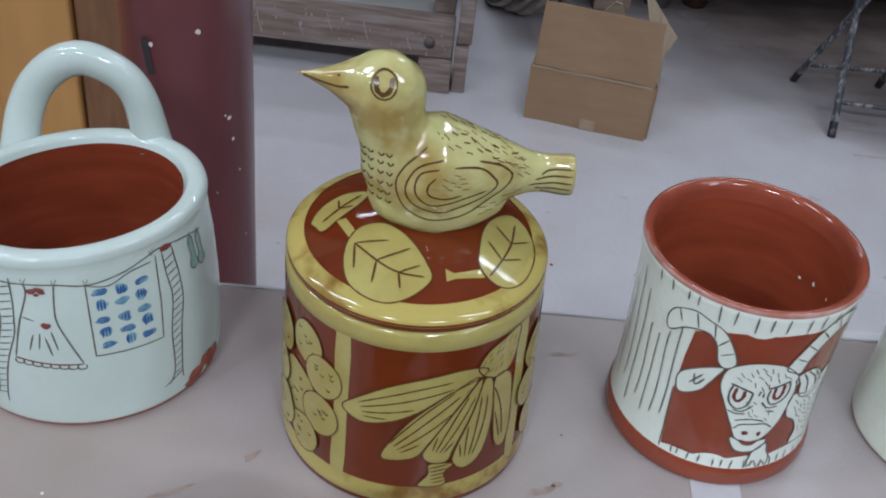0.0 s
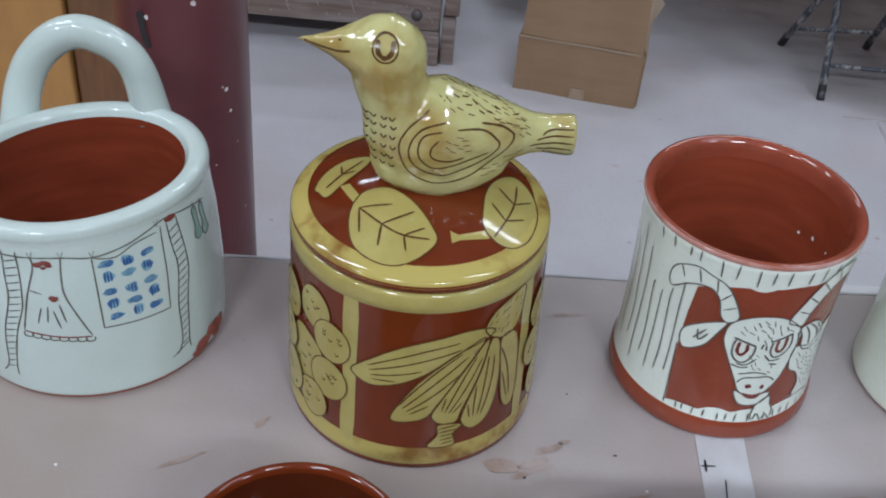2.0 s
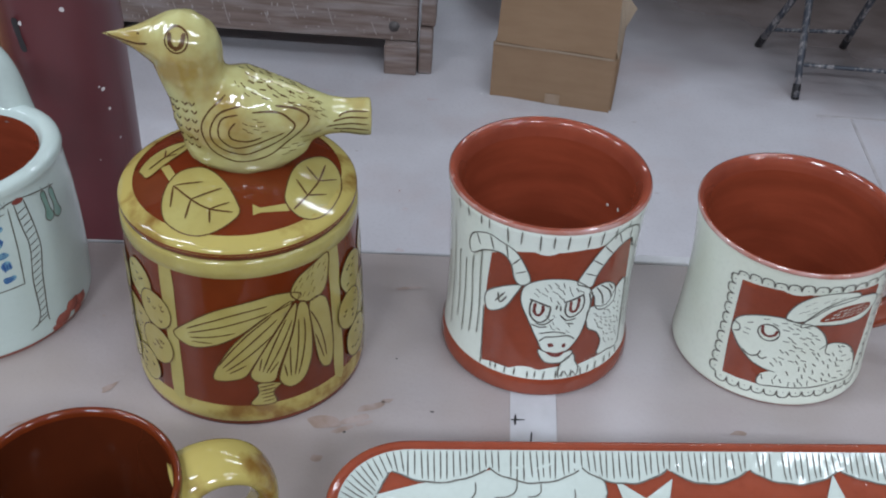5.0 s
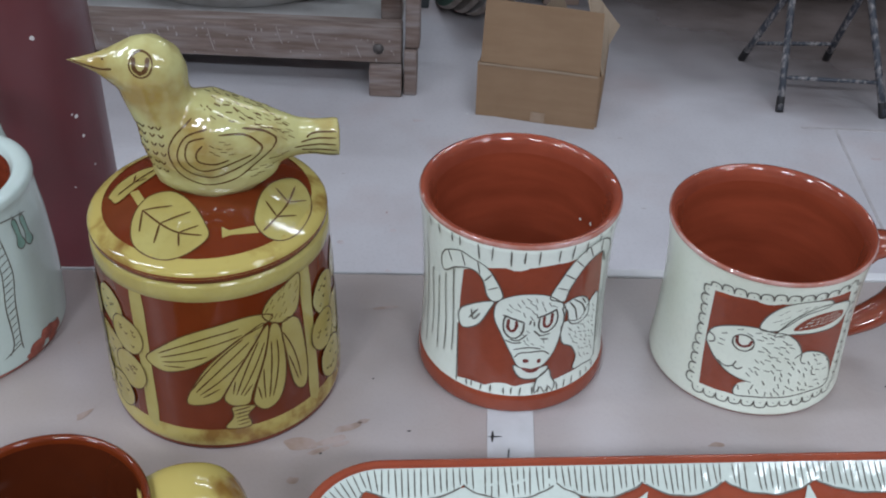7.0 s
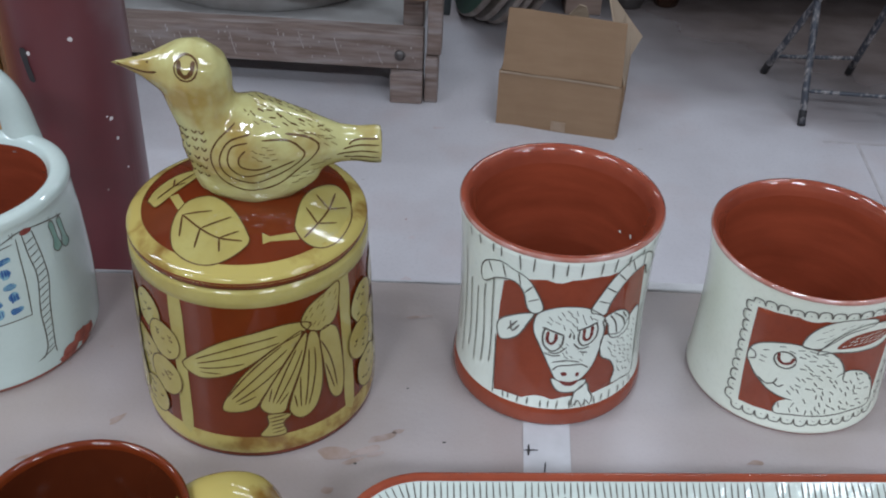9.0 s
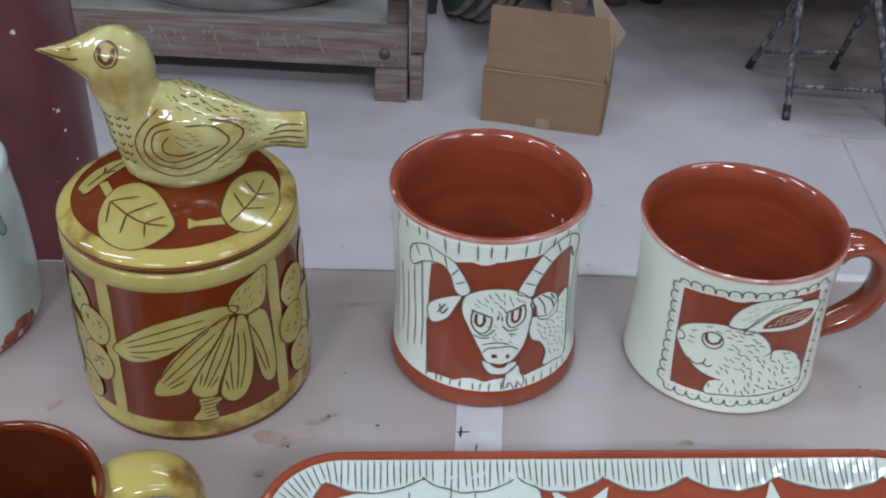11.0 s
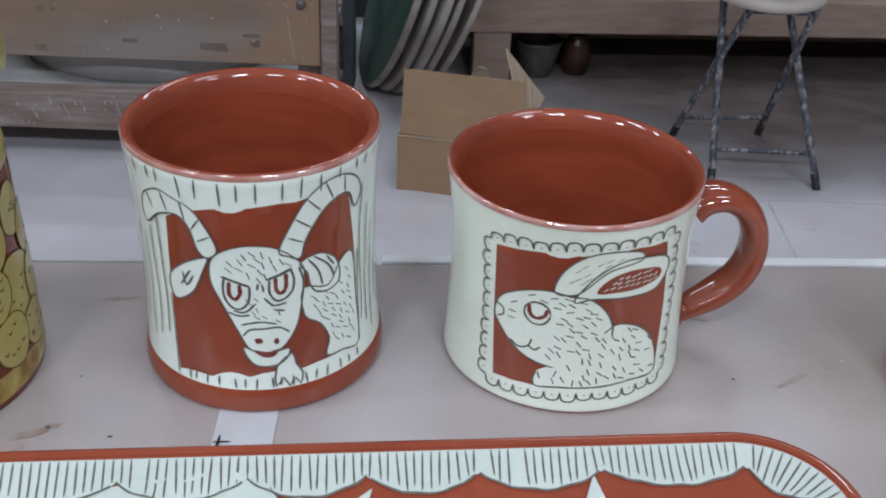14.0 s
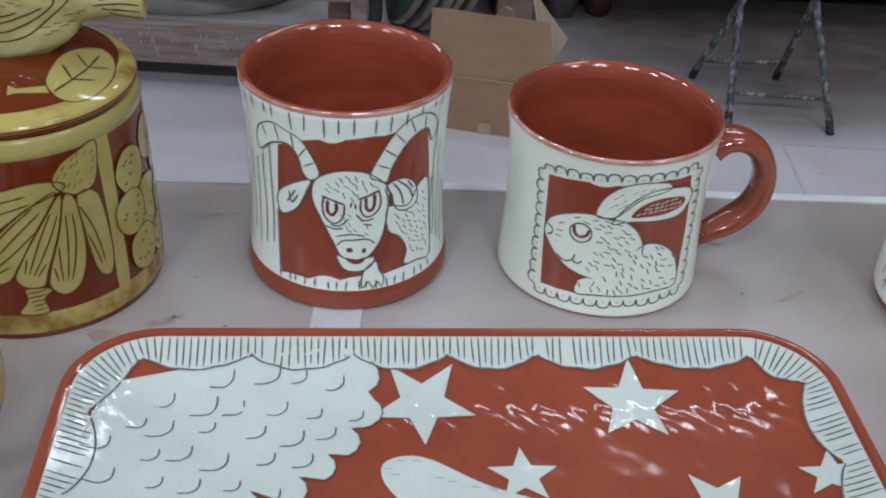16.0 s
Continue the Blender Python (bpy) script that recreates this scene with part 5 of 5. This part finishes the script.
part("bolt", bm, ZINC, trolley, "dull round bolt head")
for x, z, w, h in ((-0.51, 0.226, 0.020, 0.014), (-0.345, 0.245, 0.030, 0.008), (-0.115, 0.247, 0.016, 0.014), (-0.50, 0.30, 0.013, 0.013), (-0.475, 0.30, 0.014, 0.004), (-0.19, 0.238, 0.05, 0.016), (-0.12, 0.262, 0.03, 0.008)):
    bm = bmesh.new()
    fill(bm, [(x * 1000 + p * w * 500 * random.uniform(0.8, 1.15), z * 1000 + q * h * 500 * random.uniform(0.7, 1.2)) for p, q in ((-1, -0.8), (-0.2, -1), (0.9, -1), (1, 0.1), (0.9, 1), (0, 0.9), (-1, 1), (-1.1, 0))], lambda u, v, l: Vector((u / 1000, 0.012 - l / 1000, v / 1000)), 0.6, 12)
    part("knot", bm, KNOT, trolley)
bm = bmesh.new()
bmesh.ops.create_cone(bm, cap_ends=True, segments=8, radius1=0.008, radius2=0.007, depth=0.03, matrix=Matrix.Translation((-0.125, -0.0005, 0.115)))
for v in bm.verts:
    v.co.y *= 0.05
part("dent", bm, BLACK, trolley)
bm = bmesh.new()
for i in range(110):
    u, v = random.uniform(-700, -8), random.choice((random.uniform(70, 138), random.uniform(215, 420)))
    if v < 200:
        fill(bm, blob(u, v, random.uniform(0.5, 1.9), random.uniform(0.8, 5.5), 7, 0.3), lambda u, v, l: Vector((u / 1000, -l / 1000, v / 1000)), 0.9, 8)
    else:
        fill(bm, blob(u, v, random.uniform(0.8, 2.6), random.uniform(0.8, 3.0), 7, 0.3), lambda u, v, l: Vector((u / 1000, 0.012 - l / 1000, v / 1000)), 0.6, 8)
for u, v0, v1, y in ((-55, 222, 300, 0.012), (-62, 318, 326, 0.012), (-610, 80, 136, 0.0), (-480, 92, 120, 0.0), (-300, 84, 112, 0.0), (-175, 90, 128, 0.0), (-380, 78, 126, 0.0), (-245, 100, 136, 0.0), (-540, 84, 110, 0.0), (-90, 76, 104, 0.0)):
    stroke(bm, curve([(u, v1), (u + 4, (v0 + v1) / 2), (u + 10, v0)], 4), lambda u, v, l, y=y: Vector((u / 1000, y - l / 1000, v / 1000)), 0.9, 1.1)
tagged(part("paint_splash", bm, SPLASH, trolley), "small dried white paint splashes", kind="stuff")

bat = thing("plaster_slab", -0.540, 1.925, 0.1345, "thick round grey plaster slab lying on the trolley shelf", "slab")
part("slab", Pot([(0, 0)], 0.002).turn([(0, 0), (70, 0), (288, 0), (294, 3), (300, 30), (304, 56), (305, 62), (301, 67), (290, 69), (120, 66), (0, 65)], 72), PLASTER, bat)

# ---- leaning round bats ----
def round_bat(r, thick, material, label, base, turn, lean, roll=0):
    e = thing("round_bat", *base, label, "bat", group="leaning bats")
    e.matrix_world = Matrix.Translation(base) @ pose(0, 0, 0, 0, 0, turn) @ pose(0, 0, 0, 0, lean, 0)
    for name, prof in (("face", [(0, 0), (r - 4, 0)]), ("edge", [(r - 4, 0), (r, 3), (r, thick - 3), (r - 4, thick)]), ("back", [(r - 4, thick), (0, thick)])):
        bm = Pot([(0, 0)], 0.001).turn(prof, 72)
        bmesh.ops.transform(bm, matrix=Matrix.Translation((0, 0, r / 1000)) @ Matrix.Rotation(math.pi / 2, 4, "Y"), verts=bm.verts)
        part(name, bm, BAT if name == "edge" else material, e)
    return e


round_bat(250, 16, GREENBAT, "large green-painted round bat leaning on edge", (-0.125, 2.02, 0.001), 9, 18)
round_bat(235, 14, BAT, "worn wooden round bat leaning on edge", (-0.090, 2.00, 0.001), 8, 19)
round_bat(240, 14, PLASTER, "grey round bat leaning on edge", (-0.062, 1.99, 0.001), 7, 20)
round_bat(225, 14, BAT, "worn wooden round bat leaning on edge", (-0.036, 2.00, 0.001), 6, 21)
round_bat(215, 14, BAT, "worn wooden round bat leaning on edge", (-0.002, 2.02, 0.001), 5, 23)

# ---- the cardboard box ----
carton = thing("cardboard_box", -0.0195, 1.494, 0.0, "open brown cardboard box with raised flaps on the floor", "box", rz=-9.4)
CW, CD, CH, CT = 0.233, 0.17, 0.112, 0.004


def sheet(corners, t=0.004):
    """A board of cardboard between four corners."""
    bm = bmesh.new()
    c = [Vector(p) for p in corners]
    n = (c[1] - c[0]).cross(c[3] - c[0]).normalized() * t
    a, b = [bm.verts.new(p) for p in c], [bm.verts.new(p + n) for p in c]
    bm.faces.new(a[::-1])
    bm.faces.new(b)
    for i in range(4):
        j = (i + 1) % 4
        bm.faces.new((a[i], a[j], b[j], b[i]))
    bmesh.ops.subdivide_edges(bm, edges=[e for e in bm.edges if e.calc_length() > 0.05], cuts=5, use_grid_fill=True)
    for v in bm.verts:
        v.co += Vector((0, 0.0016 * math.sin(v.co.x * 31 + v.co.z * 23), 0.0008 * math.sin(v.co.x * 47)))
    bmesh.ops.recalc_face_normals(bm, faces=bm.faces[:])
    return bm


part("front_wall", sheet([(0, 0, 0), (CW, 0, 0), (CW, 0.004, CH), (-0.002, 0.006, CH)]), CARD, carton, smooth=False)
part("back_wall", sheet([(0, CD, 0), (CW, CD, 0), (CW, CD, CH), (0, CD, CH)]), CARD, carton, smooth=False)
part("side_wall", sheet([(0.0, 0.005, 0), (0.0, CD, 0), (0.0, CD, CH), (0.0, 0.008, CH)]), CARD, carton, smooth=False)
part("side_wall", sheet([(CW, 0.005, 0), (CW, CD, 0), (CW, CD, CH), (CW, 0.008, CH)]), CARD, carton, smooth=False)
part("base", box(0.005, CW - 0.005, 0.006, CD - 0.002, 0.001, 0.006, 0), CARD_IN, carton, smooth=False)
part("flap", sheet([(0.004, 0.004, CH + 0.002), (CW - 0.002, 0.002, CH + 0.002), (CW - 0.008, 0.018, CH + 0.122), (0.006, 0.022, CH + 0.122)], 0.003), CARD, carton, smooth=False)
part("flap", sheet([(CW + 0.001, 0.012, CH), (CW + 0.001, CD - 0.01, CH), (CW + 0.018, 0.150, CH + 0.038), (0.174, 0.136, 0.245)], 0.003), CARD_IN, carton, smooth=False)
part("flap", sheet([(0.06, CD, CH), (0.165, CD, CH), (0.138, 0.150, CH + 0.085), (0.125, 0.145, CH + 0.090)], 0.003), CARD_IN, carton, smooth=False)
part("flap", sheet([(0.002, 0.02, CH), (0.002, CD - 0.02, CH), (0.065, CD - 0.04, CH + 0.05), (0.065, 0.03, CH + 0.045)], 0.003), CARD_IN, carton, smooth=False)
part("tape", box(0.108, 0.136, -0.0070, -0.0058, 0.002, 0.024, 0), CLEAR, carton, "strip of clear packing tape", smooth=False)
bm = bmesh.new()
stroke(bm, [(0, 112), (28, 112.5), (60, 112), (120, 113), (180, 112.6), (228, 112)], lambda u, v, l: Vector((u / 1000, -0.0012 - l / 1000, v / 1000)), 1.2, 3.2)
part("torn_crease", bm, CARD_IN, carton, "pale torn crease")

# ---- the folding stool with a tub on it ----
stool = thing("folding_stool", 0.66, 1.66, 0.0, "folding stool with flaking black steel legs and a pale round seat", "stool")


def rel(x, y, z):
    return (x - 0.66, y - 1.66, z)


LEGS = [((0.589, 1.556, 0.004), (0.595, 1.73, 0.345)), ((0.794, 1.549, 0.004), (0.712, 1.73, 0.345)), ((0.552, 1.775, 0.004), (0.617, 1.60, 0.345)), ((0.737, 1.791, 0.004), (0.735, 1.60, 0.345))]
for a, b in LEGS:
    part("leg", tube(rel(*a), rel(*b), 0.0072), STEEL, stool)
    part("foot_cap", tube(rel(a[0], a[1], 0.0), rel(*[p + (q - p) * 0.07 for p, q in zip(a, b)]), 0.0080), BLACK, stool)


def along(leg, t):
    a, b = LEGS[leg]
    return rel(*[p + (q - p) * t for p, q in zip(a, b)])


part("stretcher", tube(along(0, 0.17), along(1, 0.17), 0.0042), STEEL, stool)
part("stretcher", tube(along(2, 0.14), along(3, 0.14), 0.0042), STEEL, stool)
part("stretcher", tube(along(0, 0.97), along(1, 0.97), 0.006), STEEL, stool)
part("stretcher", tube(along(2, 0.97), along(3, 0.97), 0.006), STEEL, stool)
bm = Pot([(0, 0)], 0.002).turn([(0, 346), (100, 346), (106, 349), (108, 356), (105, 364), (100, 366), (0, 366)], 64)
part("seat", bm, SEAT, stool, "pale round seat")
tub = thing("plastic_tub", 0.66, 1.66, 0.367, "white plastic tub with grey lettering bars, on the stool", "tub")
part("wall", Pot([(0, 0)], 0.001).turn([(0, 0), (84, 0), (86, 3), (92, 150), (95, 152), (95, 158), (90, 158), (88, 150), (82, 5), (0, 5)], 64), TUB, tub)
for z0, z1, a0, a1 in ((10, 16, -0.55, 0.25), (20, 24, -0.5, 0.3), (32, 60, -0.4, 0.2)):
    bm = bmesh.new()
    fill(bm, [(a0 * 88, z0), (a1 * 88, z0), (a1 * 88, z1), (a0 * 88, z1)],
         lambda u, v, l: Vector(((87.2 + v * 0.041 + l) / 1000 * math.cos(u / 88 - math.pi / 2), (87.2 + v * 0.041 + l) / 1000 * math.sin(u / 88 - math.pi / 2), v / 1000)), 0.6, 6)
    part("label_bar", bm, INK, tub, "grey printed bar")

# ---- the low bench ----
bench = thing("low_bench", 0.10, 2.00, 0.016, "low brown timber bench stacked with boards", "bench", rz=3.5)
part("front_beam", box(0.0, 2.6, 0.0, 0.045, 0.108, 0.192, 0.004, 0.001), BENCH, bench, smooth=False)
part("top_board", box(-0.02, 2.6, 0.047, 0.42, 0.172, 0.196, 0.003, 0.001), BENCH, bench, smooth=False)
part("top_board", box(-0.02, 2.6, 0.424, 1.30, 0.172, 0.196, 0.003, 0.001), BENCH, bench, smooth=False)
# Added board that closes the underside early, standing in for deep shade
part("back_board", box(-0.02, 2.6, 0.30, 0.32, -0.016, 0.170, 0.003), BENCH, bench, smooth=False)
# Added panel, mostly out of view, meant to keep light off the floor
part("back_panel", box(-0.02, 2.6, 0.78, 0.80, 0.198, 1.05, 0.003), BENCH, bench, "upright brown panel added to block light from behind", smooth=False)
for x in (0.03, 1.2, 2.4):
    part("leg", box(x, x + 0.085, 0.004, 0.075, -0.016, 0.107, 0.003, 0.001), BENCH, bench, smooth=False)
part("corner_block", box(0.02, 0.085, 0.05, 0.12, 0.198, 0.40, 0.003, 0.001), BENCH, bench, smooth=False)
for i, (x0, x1, y0, y1, z0, z1) in enumerate(((0.10, 0.62, 0.03, 0.36, 0.1975, 0.222), (0.64, 1.05, 0.05, 0.40, 0.1975, 0.215), (1.10, 1.7, 0.02, 0.38, 0.1975, 0.225), (0.12, 1.3, 0.45, 0.75, 0.1975, 0.33))):
    b = thing("stacked_board", 0.10, 2.00, 0.016, "dusty brown board lying on the low bench", "board", rz=3.5, group="boards on the bench")
    part("plank", box(x0, x1, y0, y1, z0, z1, 0.003, 0.002), (BENCH, WOOD, PLY, BENCH)[i], b, smooth=False)
pail = thing("zinc_bowl", 0.285, 2.085, 0.0, "dull zinc bowl on the floor under the bench", "bowl")
part("wall", Pot([(0, 0)], 0.003).turn(dense([(0, 2), (28, 0), (32, 3), (42, 40), (52, 78), (55, 82), (52, 82), (40, 42), (29, 6), (0, 5)], 3), 48), ZINC, pail)
jug = thing("brown_jug", 0.375, 2.10, 0.0, "dark brown glazed jug under the bench", "jug")
part("wall", Pot([(0, 0)], 0.003).turn(dense([(0, 1), (24, 0), (30, 8), (34, 40), (28, 72), (20, 88), (23, 96), (20, 96), (17, 88), (0, 80)], 4), 40), JUG, jug)
rack = thing("steel_rack", -0.20, 2.35, 0.0, "dark blue-grey steel rack behind the bats", "rack")
for z in (0.16, 0.26, 0.36, 0.52):
    part("rail", box(0.0, 0.40, 0.0, 0.03, z, z + 0.035, 0.002), DUSK, rack, smooth=False)
for x in (0.0, 0.37):
    part("upright", box(x, x + 0.03, 0.032, 0.06, 0.0, 0.75, 0.002), DUSK, rack, smooth=False)
# Added sheet, wider than the rack, that keeps the gap behind it dark
part("back_sheet", box(-0.25, 0.62, 0.065, 0.075, 0.0, 0.75, 0), DUSK, rack, "dark sheet added to fill the gap behind the rack", smooth=False)
